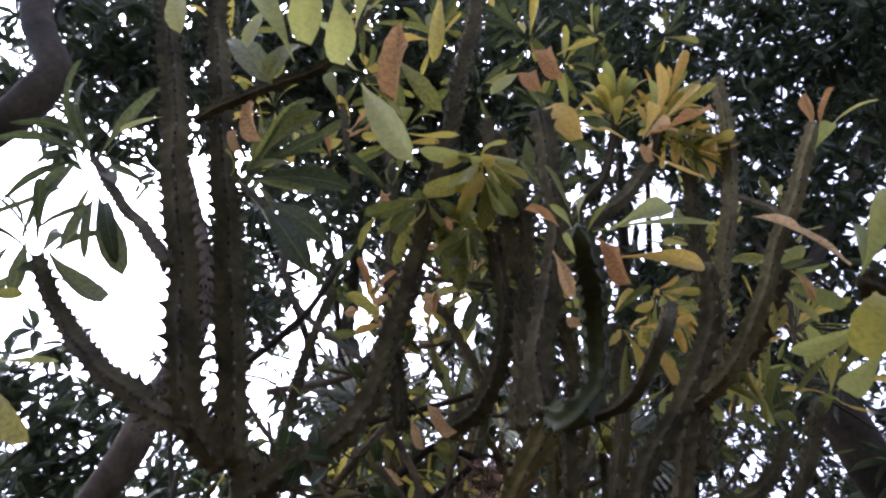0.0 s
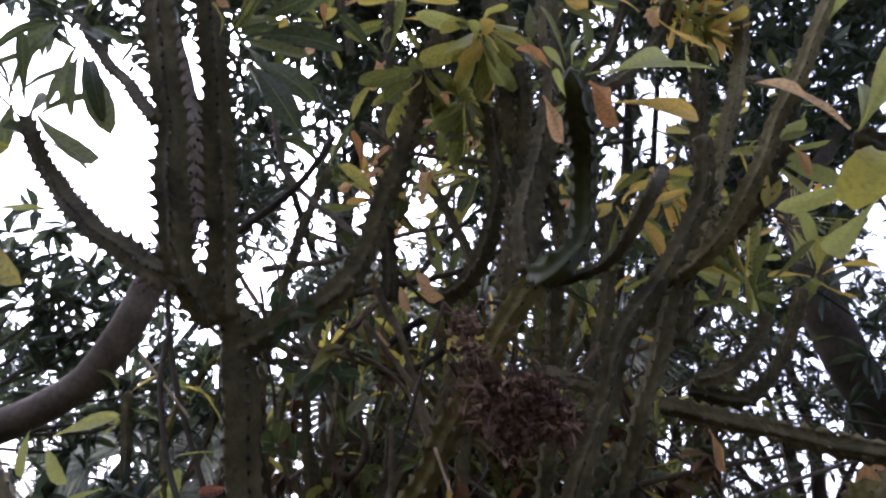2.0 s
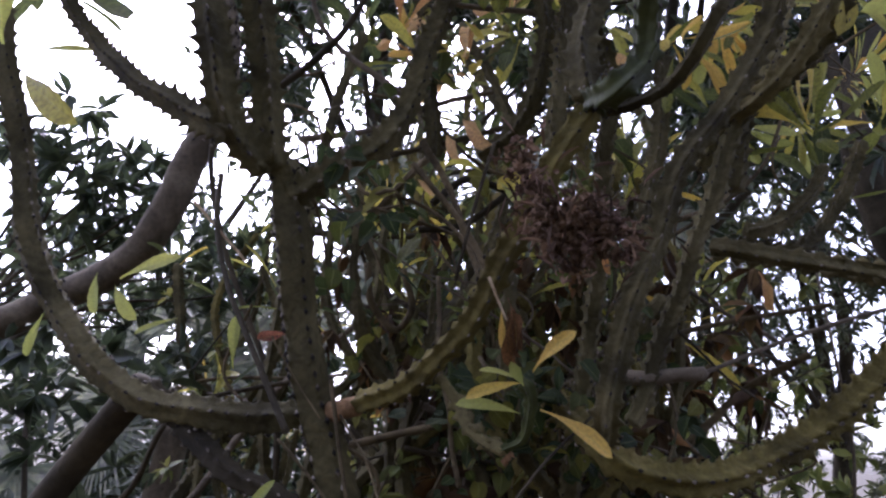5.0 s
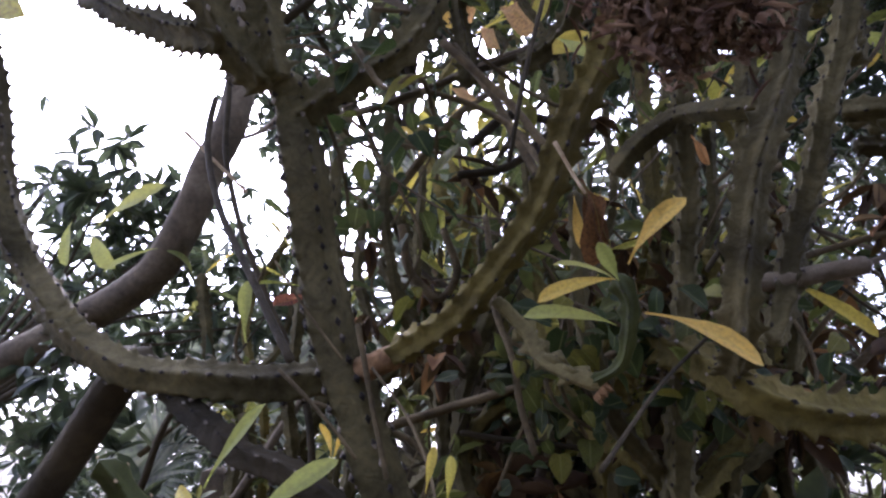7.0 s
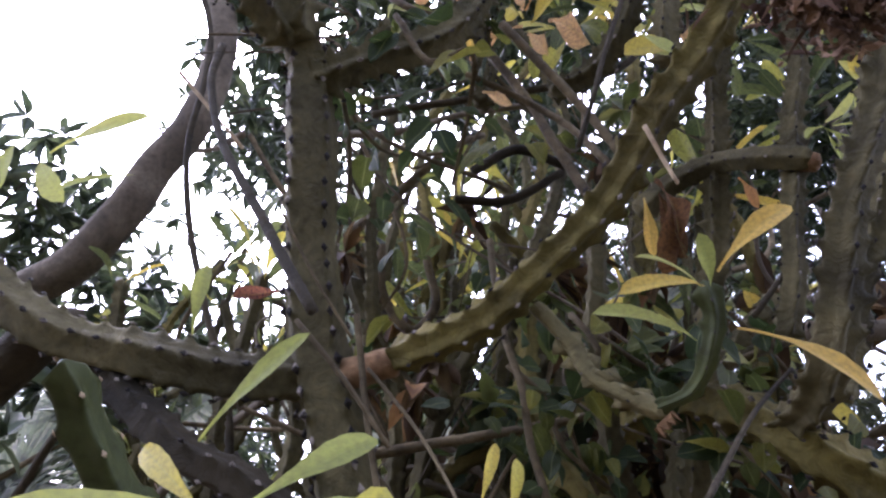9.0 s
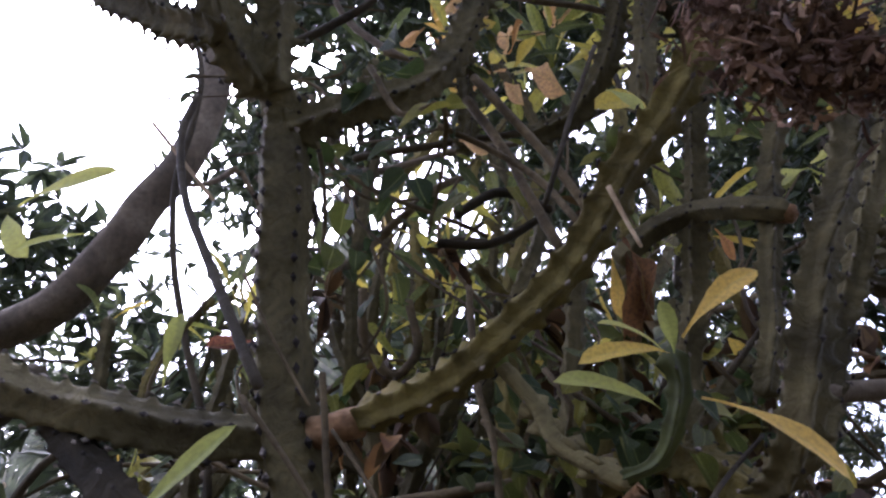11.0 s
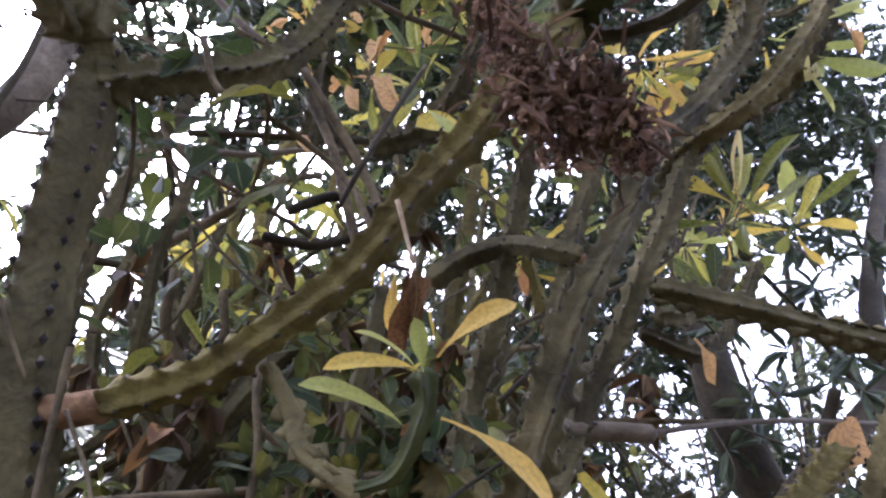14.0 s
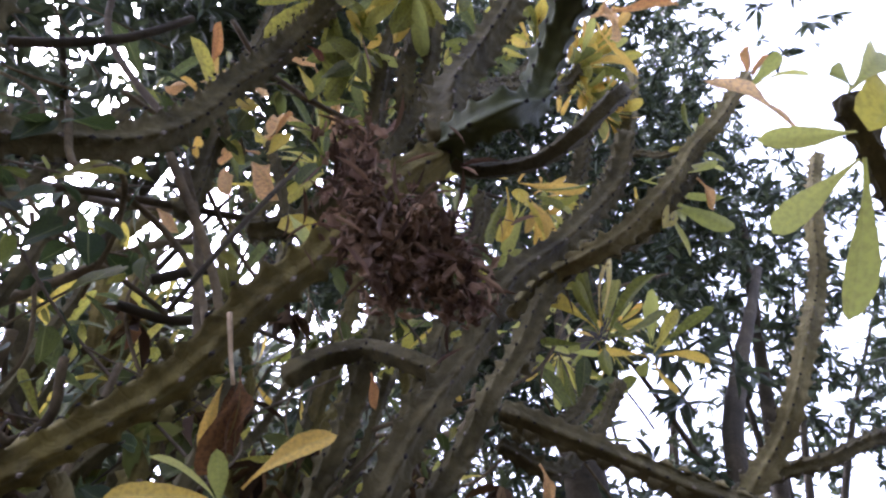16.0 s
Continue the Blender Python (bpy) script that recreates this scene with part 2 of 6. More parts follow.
def spiny(points, r0, r1, seed, step=0.0045, tooth=0.026, ribs=5, relief=0.3, around=0, thorns=True):
    """A succulent stem: flat faces between angular ribs, each rib a crest of hooked teeth that ends in a small thorn shield.
    Returns the stem's and the thorns' vertices and faces."""
    rng = np.random.default_rng(seed)
    path = spline(points, step)
    n = len(path)
    s = np.r_[0, np.cumsum(np.linalg.norm(np.diff(path, axis=0), axis=1))]
    sway = rng.uniform(0, 6.3, (2, 3))
    path = path + 0.0028 * np.sin(s[:, None] * 17 + sway[0]) + 0.0014 * np.sin(s[:, None] * 41 + sway[1])
    radii = np.interp(s, [0, s[-1]], [r0, r1]) * (1 + 0.05 * np.sin(s * 23 + seed) + 0.03 * np.sin(s * 61 + 2 * seed))
    tip = np.clip((s[-1] - s) / max(r1, 1e-4), 0, 1)
    radii = radii * np.sqrt(np.clip(1 - (1 - tip) ** 2, 0.05, 1))
    phase = rng.uniform(0, tooth, ribs)
    turn = s * rng.uniform(-0.9, 0.9) + rng.uniform(0, 6)
    size = rng.uniform(0.5, 1.3, (ribs, 97))
    tan, a, b = frames(path)
    across = np.array((0.0, 0.22, 0.6, 1.0, -0.6, -0.22)) if around == 0 else np.array((0.0, 0.5, -0.5))
    ridge = np.array((1.0, 0.42, 0.05, 0.0, 0.05, 0.42)) if around == 0 else np.array((1.0, 0.0, 0.0))
    deep = 0.1 + 0.5 * relief
    cols, k = [], 2 * math.pi / ribs
    for rib in range(ribs):
        u = (s + phase[rib]) / tooth
        big = size[rib, np.floor(u).astype(int) % 97]
        hook = np.exp(-(((u % 1.0) - 0.5) / 0.16) ** 2) * big * relief * 1.15
        for x, w in zip(across, ridge):
            ang = turn + (rib + x * 0.5) * k
            out = np.cos(ang)[:, None] * a + np.sin(ang)[:, None] * b
            r = radii * (1 - deep * abs(x) ** 0.8 + hook * w)
            cols.append(path + out * r[:, None] + tan * (radii * hook * w * 0.35)[:, None])
    order = sorted(range(len(cols)), key=lambda c: (c // len(across) + across[c % len(across)] * 0.5))
    m = len(cols)
    v = np.stack([cols[c] for c in order], 1).reshape(-1, 3)
    i, j = np.meshgrid(np.arange(n - 1), np.arange(m), indexing="ij")
    q = (j + 1) % m
    f = np.stack([i * m + j, i * m + q, (i + 1) * m + q, (i + 1) * m + j], -1).reshape(-1, 4).tolist()
    v = np.vstack([v, path[0] - tan[0] * radii[0] * 0.3, path[-1] + tan[-1] * radii[-1] * 0.6])
    e = len(v)
    for c in range(m):
        f.append((e - 2, (c + 1) % m, c))
        f.append((e - 1, (n - 1) * m + c, (n - 1) * m + (c + 1) % m))
    if not thorns:
        return v, f, [], []
    tv, tf = [], []
    for rib in range(ribs):
        for at in np.arange(tooth * 1.5 - phase[rib], s[-1] - 0.01, tooth):
            i = int(np.searchsorted(s, at))
            if i < 1 or i >= n - 1:
                continue
            ang = turn[i] + rib * k
            out = math.cos(ang) * a[i] + math.sin(ang) * b[i]
            cross = np.cross(tan[i], out)
            big = size[rib, int((s[i] + phase[rib]) / tooth) % 97]
            root = path[i] + out * radii[i] * (1 + relief * 1.15 * big) * 0.97 + tan[i] * radii[i] * relief * big * 0.3
            w, h = radii[i] * 0.13, radii[i] * rng.uniform(0.05, 0.17)
            o = len(tv)
            tv += [root + cross * w, root + tan[i] * w * 1.7, root - cross * w, root - tan[i] * w * 1.7,
                   root + out * h + cross * w * 0.7 + tan[i] * rng.normal(0, 0.001), root + out * h - cross * w * 0.7]
            tf += [(o, o + 1, o + 4), (o + 1, o + 5, o + 4), (o + 1, o + 2, o + 5), (o + 2, o + 3, o + 5), (o + 3, o + 4, o + 5), (o + 3, o, o + 4)]
    return v, f, tv, tf


STEM_COUNT = [0]


def stem(shrub, points, r0, r1, material=None, label="", step=0.0045, tooth=0.026, relief=0.44, name="stem", around=0, thorns=True, ribs=5, thorn_material=None):
    """One spiny stem of a shrub with its thorns as a part."""
    STEM_COUNT[0] += 1
    v, f, tv, tf = spiny(points, r0, r1, 100 + STEM_COUNT[0], step, tooth, ribs, relief, around, thorns)
    ob = part(name, mesh_from(name, v, f, material or MAT_OLD), shrub, label)
    if tv:
        tagged(part("thorn_coat", mesh_from("thorn_coat", tv, tf, thorn_material or MAT_THORN, False), ob), kind="stuff")
    return ob


def limb_mesh(name, points, r0, r1, material, seed=0, step=0.03, around=14, rough=0.1):
    rng = np.random.default_rng(seed)
    path = spline(points, step)
    s = np.linspace(0, 1, len(path))
    k = rng.uniform(0, 6, 4)

    def shape(i, ang):
        return 1 + rough * (np.sin(2 * ang + i * 0.13 + k[0]) * 0.5 + np.sin(3 * ang - i * 0.31 + k[1]) * 0.35 + np.sin(i * 0.9 + k[2] + ang) * 0.3)

    v, f = tube(path, r0 + (r1 - r0) * s, around, shape)
    return mesh_from(name, v, f, material)


def teeth(parent, path, radius, way, size, gap, seed, material, slim=1.0):
    """Broad hooked teeth along one edge of a stem, each a part of it."""
    rng = random.Random(seed)
    p = spline(path, 0.004)
    s = np.r_[0, np.cumsum(np.linalg.norm(np.diff(p, axis=0), axis=1))]
    tan = np.gradient(p, axis=0)
    at = gap * 0.5
    while at < s[-1] - gap * 0.3:
        i = int(np.searchsorted(s, at))
        t = tan[i] / np.linalg.norm(tan[i])
        o = np.array(way, float) + np.array((rng.uniform(-0.3, 0.3), rng.uniform(-0.3, 0.3), rng.uniform(-0.15, 0.15)))
        o -= t * (o @ t)
        o /= np.linalg.norm(o)
        c = np.cross(t, o)
        h, w, d = size * rng.uniform(0.7, 1.25), gap * rng.uniform(0.36, 0.46) * slim, radius * 0.38 * slim
        root = p[i] + o * radius * 0.7
        tip = root + o * h + t * h * rng.uniform(-0.5, 0.1)
        mid = root + o * h * 0.5
        V = [root - t * w + c * d, root - t * w - c * d, root + t * w + c * d, root + t * w - c * d,
             mid - t * w * 0.62 + c * d * 0.6, mid - t * w * 0.62 - c * d * 0.6, mid + t * w * 0.3 + c * d * 0.6, mid + t * w * 0.3 - c * d * 0.6, tip]
        F = [(0, 2, 6, 4), (1, 5, 7, 3), (0, 4, 5, 1), (2, 3, 7, 6), (4, 6, 8), (5, 8, 7), (4, 8, 5), (6, 7, 8), (0, 1, 3, 2)]
        part("tooth", mesh_from("tooth", V, F, material), parent)
        at += gap * rng.uniform(0.8, 1.25)


def broken_rim(parent, at, way, radius, size, seed, material):
    """The splintered rim of a snapped branch, a ring of pale points round a dark hollow."""
    rng = random.Random(seed)
    ax = Vector(way).normalized()
    u = ax.orthogonal().normalized()
    w = ax.cross(u)
    V, F = [], []
    for q in range(9):
        a = q * 2 * math.pi / 9 + rng.uniform(-0.2, 0.2)
        out = u * math.cos(a) + w * math.sin(a)
        side = ax.cross(out)
        b = Vector(at) + out * radius * rng.uniform(0.85, 1.1)
        h = size * rng.uniform(0.35, 1.2)
        k = len(V)
        V += [b - side * radius * 0.42 - ax * size * 0.5, b + side * radius * 0.42 - ax * size * 0.5, b + ax * h + out * rng.uniform(-0.002, 0.003), b - out * radius * 0.3 - ax * size * 0.3]
        F += [(k, k + 1, k + 2), (k + 1, k + 3, k + 2), (k + 3, k, k + 2), (k, k + 3, k + 1)]
    return part("broken_rim", mesh_from("broken_rim", [tuple(v) for v in V], F, material, False), parent, "pale splintered rim")


# ---- leaves ----
def leaf_mesh(name, material, width, bend, fold, wave, seed, curl=0.0, wide_at=0.68, nibble=0.0):
    """A spatulate leaf 1 long along +x, its face to +z: narrow stalk, broad round end, folded on the midrib."""
    rng = np.random.default_rng(seed)
    rows, cols = 16, 7
    v, uv = [], []
    k = rng.uniform(0, 6, 3)
    for i in range(rows + 1):
        u = i / rows
        grow = math.sin(math.pi / 2 * u / wide_at) ** 2.1 if u < wide_at else 1
        end = 1.0 if u < wide_at else math.sqrt(max(0.0, 1 - ((u - wide_at) / (1 - wide_at)) ** 2.1))
        w = width * 0.5 * (0.09 + 0.91 * grow) * end
        for j in range(cols):
            c = j / (cols - 1) * 2 - 1
            edge = 1 + nibble * math.sin(u * 37 + k[0]) * abs(c) * (1 if abs(c) > 0.9 else 0)
            y = c * w * edge
            lift = fold * abs(y) * (1.0 - 0.3 * u) + wave * width * abs(c) ** 2 * math.sin(u * 9 + k[1] + (1.7 if c > 0 else 0))
            a = bend * u
            x = math.sin(a) / bend if abs(bend) > 1e-3 else u
            z = (math.cos(a) - 1) / bend if abs(bend) > 1e-3 else 0
            roll = curl * u * u
            yy, zz = y * math.cos(roll) - lift * math.sin(roll), y * math.sin(roll) + lift * math.cos(roll)
            v.append((x, yy, z + zz))
            uv.append((j / (cols - 1), u))
    # turned so that the tip lies on the axis and the blade arches between stalk and tip
    v = np.array(v)
    x, z = v[-1 - cols // 2][0], v[-1 - cols // 2][2]
    far, lean = math.hypot(x, z), math.atan2(z, x)
    c, d = math.cos(lean) / far, math.sin(lean) / far
    v = np.stack([v[:, 0] * c + v[:, 2] * d, v[:, 1], v[:, 2] * c - v[:, 0] * d], -1)
    f = [(i * cols + j, (i + 1) * cols + j, (i + 1) * cols + j + 1, i * cols + j + 1) for i in range(rows) for j in range(cols - 1)]
    return mesh_from(name, v, f, material, uv=uv)


LEAVES = {}
for key, mat in (("green", MAT_LEAF), ("light", MAT_LIGHT), ("yellow", MAT_YELLOW), ("gold", MAT_GOLD), ("dry", MAT_DRY), ("dark", MAT_SHADE), ("red", MAT_RED), ("brown", MAT_BROWN)):
    dry = key in ("dry", "red", "brown")
    LEAVES[key] = [leaf_mesh("leaf", mat, (0.19 if not dry else 0.24) + 0.03 * q, (0.4, 0.85, -0.5, 1.2)[q], 0.5 if not dry else 1.1, 0.05 if not dry else 0.12,
                             q + 7, 0.2 * q if not dry else 0.7 + 0.4 * q, 0.7 + 0.03 * q, 0.04) for q in range(4)]
LEAVES["strap"] = [leaf_mesh("leaf", MAT_SHADE, 0.115 + 0.02 * q, (1.1, 1.6, 0.7, 1.9)[q], 0.6, 0.04, q + 31, 0.25 * q, 0.62, 0.03) for q in range(4)]
LEAF_LABEL = {"strap": "long arching dark green leaf", "green": "olive green spatulate leaf", "light": "pale green spatulate leaf", "yellow": "yellowing spatulate leaf", "gold": "golden dying leaf",
              "dry": "dry curled tan leaf", "dark": "dark green leaf", "red": "red-orange withered leaf", "brown": "shrivelled speckled brown leaf"}


def leaf(parent, kind, base, tip, width=1.0, facing=(0, -0.6, 0.8), shape=0):
    """A leaf from its stalk at base to its end at tip, its face turned towards facing."""
    b, t = Vector(base), Vector(tip)
    x = (t - b)
    size = x.length
    x.normalize()
    z = Vector(facing) - x * Vector(facing).dot(x)
    z.normalize()
    y = z.cross(x)
    m = Matrix((x, y, z)).transposed().to_4x4()
    ob = new("leaf", LEAVES[kind][shape])
    ob.parent = parent
    hold(ob, parent)
    ob.matrix_basis = Matrix.Translation(b) @ m @ Matrix.Diagonal((size, size * width, size * width, 1))
    return tagged(ob, LEAF_LABEL[kind])


def rosette(parent, at, axis, n, size, kinds, seed, spread=0.9, droop=0.25, width=1.0):
    """A whorl of n leaves round a stem's end."""
    rng = random.Random(seed)
    ax = Vector(axis).normalized()
    u = ax.orthogonal().normalized()
    w = ax.cross(u)
    for q in range(n):
        a = q * 2.39996 + rng.uniform(-0.3, 0.3)
        k = q / max(1, n - 1)
        lean = spread * (0.35 + 0.9 * k) + rng.uniform(-0.15, 0.15)
        way = ax * math.cos(lean) + (u * math.cos(a) + w * math.sin(a)) * math.sin(lean)
        way = (way + Vector((0, 0, -droop * k * rng.uniform(0.3, 1.4)))).normalized()
        length = size * rng.uniform(0.7, 1.12)
        b = Vector(at) - ax * (0.045 * k) + way * 0.012
        face = ax * 0.9 + Vector((rng.uniform(-0.4, 0.4), rng.uniform(-0.4, 0.4), rng.uniform(-0.1, 0.5)))
        leaf(parent, rng.choice(kinds), b, b + way * length, width * rng.uniform(0.75, 1.1), face, rng.randrange(4))


# openings in the canopy: azimuth to the right, height above the horizon, half-width, degrees
OPENINGS = [(-35, 25, 8), (-40, 31, 7), (-30, 18.5, 4), (-34.5, 15.5, 4), (-38, 36, 9), (-14, 24.5, 2.6), (-17, 20, 3), (-13.5, 15.7, 2), (1.3, 21.5, 3),
            (-17, 31, 3), (2, 30, 2.5), (-22, 18.7, 2.6), (27, 12.3, 2.4), (22.3, 6, 2.6), (-24, 22, 3), (44.5, 26.8, 4.2), (20, 34.5, 2.5), (64, 52, 6),
            (61.6, 32, 2.6), (42.5, 23.9, 4.2), (43.2, 19.2, 3), (47.2, 29.7, 2.2), (44.5, 27.2, 3), (61.7, 53.7, 5), (31.2, 20.6, 3.2), (30.1, 14.6, 3), (35.9, 16.4, 2.4),
            (20.7, 2.4, 2.4), (23.2, 9.2, 2.4), (28.4, 15.5, 2.6), (33.4, 20, 2.6), (24.6, 38, 2.1), (18.4, 32.4, 1.8),
            (-35.9, 21.8, 2.4), (-39.3, 25.1, 2.4), (-30.3, 18.7, 1.6), (-36.2, 16.8, 2.1), (-41.7, 21.2, 2.1), (-29.5, 17.2, 1.4), (-37.2, 27.0, 2.4), (-23.5, 18.4, 1.4), (-18.4, 20.4, 1.6), (-15.7, 18.2, 1.2)]
CHINKS = [(5.8, 36.4, 1.6), (-5.8, 26.8, 1.8), (-2, 34.2, 1.3), (31.7, 37.3, 1.4), (25.4, 38.5, 1.7), (21, 42, 1.5), (34, 15, 1.8), (13, 38.6, 1.7), (32, 22, 2.2), (-15.5, 18, 1.8),
          (-10, 27, 1.6), (36.2, 22, 1.8), (-14, 29, 1.6), (-4, 35.5, 1.8), (-11, 21.5, 1.5), (-7.4, 11, 1.6), (-9, -2, 1.5), (52.6, 31, 1.6), (-26, 36, 2), (4, 30, 1.3)]
HOLES = [(-10.2, 29.7, 1.4), (-11.9, 25.8, 1.2), (-3.5, 28.2, 1.6), (-8.9, 24.8, 1.4), (-18.5, 20.2, 1.9), (5.6, 26.6, 1.4), (22.9, 38.1, 1.2), (-17.8, 5.0, 1.6), (-0.8, 7.4, 0.8), (23.6, 34.6, 2.3),
          (-1.3, 30.8, 2.1), (-14.5, 24.2, 1.6), (-16.0, 21.0, 1.2), (-9.5, 18.2, 1.2), (-7.4, 25.0, 1.4), (29.4, 51.8, 1.4), (16.1, 35.8, 1.4), 
          (20.2, 31.7, 1.9), (-20.1, 39.6, 2.8), (-6.3, 17.3, 1.4), (65.7, 54.0, 4.2), (73.2, 53.7, 3.3), (13.6, 34.3, 1.0), (-22.3, 15.5, 2.1), (-16.4, 27.3, 2.1), (1.6, 30.9, 2.3), (24.1, 7.6, 1.9), (30.3, 12.6, 2.1),
         (21, 4.1, 1.3), (26.6, 6.2, 1.6), (28.4, 13.9, 1.5), (29.5, 9.6, 1.6)]


def in_opening(p, rng):
    """Which of the places p lie in an opening, its rim ragged."""
    az = np.degrees(np.arctan2(p[:, 0], p[:, 1] - 0.5))
    el = np.degrees(np.arctan2(p[:, 2] - 1.55, np.hypot(p[:, 0], p[:, 1] - 0.5)))
    out = np.zeros(len(p), bool)
    for a, e, w in OPENINGS + CHINKS + HOLES:
        e += 2
        out |= ((az - a) * math.cos(radians(e))) ** 2 + (el - e) ** 2 < (w * rng.uniform(0.55, 1.15, len(p))) ** 2
    return out


def spray(name, centres, count, size, material, seed, slim=0.28, whorl=0.0, spread=(1, 1, 1), droop=0.2, gaps=False):
    """Many small folded leaves scattered round centres (x, y, z, radius), joined in one mesh.
    whorl over 0: leaves sit in radiating tufts, as on twig ends."""
    rng = np.random.default_rng(seed)
    V, F = [], []
    base = np.array([(0, 0, 0), (0.32, 0.5, 0.10), (0.32, -0.5, 0.10), (0.68, 0.42, 0.08), (0.68, -0.42, 0.08), (1, 0, -0.05), (0.34, 0, 0), (0.68, 0, -0.01)])
    tri = [(0, 6, 1), (0, 2, 6), (1, 6, 7, 3), (6, 2, 4, 7), (3, 7, 5), (7, 4, 5)]
    total = sum(c[3] ** 2 for c in centres)
    for cx, cy, cz, rad in centres:
        n = int(count * rad**2 / total)
        if whorl:
            tufts = max(1, n // 11)
            mid = rng.normal(0, 0.5, (tufts, 3)) * rad * np.array(spread)
            at = np.repeat(mid, 11, axis=0)
            tdir = rng.normal(0, 1, (tufts, 3)) + (0, 0, 0.4)
            way = np.repeat(tdir / np.linalg.norm(tdir, axis=1)[:, None], 11, axis=0) * 0.5 + rng.normal(0, 1, (tufts * 11, 3)) * whorl
        else:
            at = rng.normal(0, 0.5, (n, 3)) * rad * np.array(spread)
            way = rng.normal(0, 1, (n, 3))
        if gaps:
            keep = ~in_opening(at + np.array((cx, cy, cz)), rng)
            at, way = at[keep], way[keep]
            if not len(at):
                continue
        way[:, 2] -= droop
        way /= np.linalg.norm(way, axis=1)[:, None]
        face = rng.normal(0, 0.6, way.shape) + (0, 0, 1.0)
        side = np.cross(face, way)
        side /= np.linalg.norm(side, axis=1)[:, None] + 1e-9
        up = np.cross(way, side)
        ln = size * rng.uniform(0.6, 1.2, len(at))
        at = at + np.array((cx, cy, cz))
        pts = at[:, None] + ln[:, None, None] * (base[None, :, :1] * way[:, None] + base[None, :, 1:2] * slim * side[:, None] + base[None, :, 2:] * up[:, None])
        k0 = sum(len(x) for x in V)
        V.append(pts.reshape(-1, 3))
        for q in range(k0, k0 + 8 * len(at), 8):
            F += [tuple([q + w for w in t]) for t in tri]
    return mesh_from(name, np.vstack(V), F, material, True)


def scraps(name, centres, count, size, material, seed, spread=(1, 1, 1)):
    """Crumpled dry leaf scraps heaped round centres (x, y, z, radius), joined in one mesh."""
    rng = np.random.default_rng(seed)
    V, F, k = [], [], 0
    total = sum(c[3] ** 2 for c in centres)
    u, v = np.meshgrid(np.linspace(-0.5, 0.5, 5), np.linspace(-0.5, 0.5, 4))
    for cx, cy, cz, rad in centres:
        for q in range(int(count * rad**2 / total)):
            at = np.array((cx, cy, cz)) + rng.normal(0, 0.5, 3) * rad * np.array(spread)
            ax = rng.normal(0, 1, (3, 3))
            e1 = ax[0] / np.linalg.norm(ax[0])
            e2 = np.cross(e1, ax[1])
            e2 /= np.linalg.norm(e2)
            e3 = np.cross(e1, e2)
            l = size * rng.uniform(0.35, 1.3)
            w = l * rng.uniform(0.3, 0.7)
            curl = rng.uniform(-3.0, 3.0)
            round_it = np.sqrt(np.clip(1 - (2 * u) ** 2 * 0.85, 0.05, 1)) * rng.uniform(0.6, 1.2, u.shape)
            y = v * w * round_it
            z = curl * (y * y / w * 0.8 + u * u * l * 0.35) + rng.normal(0, 0.09, u.shape) * l
            p = at + (u * l)[..., None] * e1 + y[..., None] * e2 + z[..., None] * e3
            V.append(p.reshape(-1, 3))
            F += [(k + r * 5 + c, k + r * 5 + c + 1, k + r * 5 + c + 6, k + r * 5 + c + 5) for r in range(3) for c in range(4)]
            k += 20
    return mesh_from(name, np.vstack(V), F, material, False)


# ---- other growth ----
OVATE = []
for q in range(3):
    rows, cols, vv, uu = 10, 7, [], []
    for i in range(rows + 1):
        u = i / rows
        w = 0.43 * math.sin(math.pi * min(1.0, 0.1 + 0.9 * u)) ** 0.7 * (1.15 - 0.45 * u)
        for j in range(cols):
            c = j / (cols - 1) * 2 - 1
            vv.append((u - 0.06 * abs(c) * (1 - u), c * w, 0.12 * abs(c) * w * (1 + q) - 0.12 * u * u * (q + 0.5) + 0.03 * math.sin(7 * u + 3 * c + q)))
            uu.append((j / (cols - 1), u))
    OVATE.append(mesh_from("leaf", vv, [(i * cols + j, (i + 1) * cols + j, (i + 1) * cols + j + 1, i * cols + j + 1) for i in range(rows) for j in range(cols - 1)], MAT_VINE, uv=uu))


def place_leaf(parent, mesh, base, way, face, size):
    x = Vector(way).normalized()
    z = Vector(face) - x * Vector(face).dot(x)
    z.normalize()
    ob = new("leaf", mesh)
    hold(ob, parent)
    ob.matrix_basis = Matrix.Translation(base) @ Matrix((x, z.cross(x), z)).transposed().to_4x4() @ Matrix.Diagonal((size, size, size, 1))
    return ob


def vine(points, n, size, seed, label="climbing vine with rounded blue-green leaves on a thin brown stem", scatter=0.05):
    """A thin climbing stem with stalked round leaves along it."""
    v = thing("vine", points[0], label, "vine", "vines in the thicket")
    rng = random.Random(seed)
    s = part("stem", limb_mesh("stem", points, 0.004, 0.0025, MAT_TWIG, seed, 0.02, 6, 0.1), v)
    path = spline(points, 0.01)
    for q in range(n):
        p = Vector(path[rng.randrange(len(path))])
        off = Vector((rng.uniform(-1, 1), rng.uniform(-1, 0.4), rng.uniform(-0.9, 0.7))) * scatter
        way = Vector((rng.uniform(-1, 1), rng.uniform(-0.7, 0.4), rng.uniform(-1.2, 0.3)))
        face = Vector((rng.uniform(-0.5, 0.5), rng.uniform(-1.0, 0.2), rng.uniform(0.1, 1.0)))
        b = p + off
        place_leaf(s, OVATE[rng.randrange(3)], b, way, face, size * rng.uniform(0.4, 0.95))
    return v


def twig(points, r0, r1, material, label, seed=1, name="twig"):
    t = new(name, limb_mesh(name, points, r0, r1, material, seed, 0.012, 8, 0.14))
    return tagged(t, label, "twig", "loose twigs and lianas")


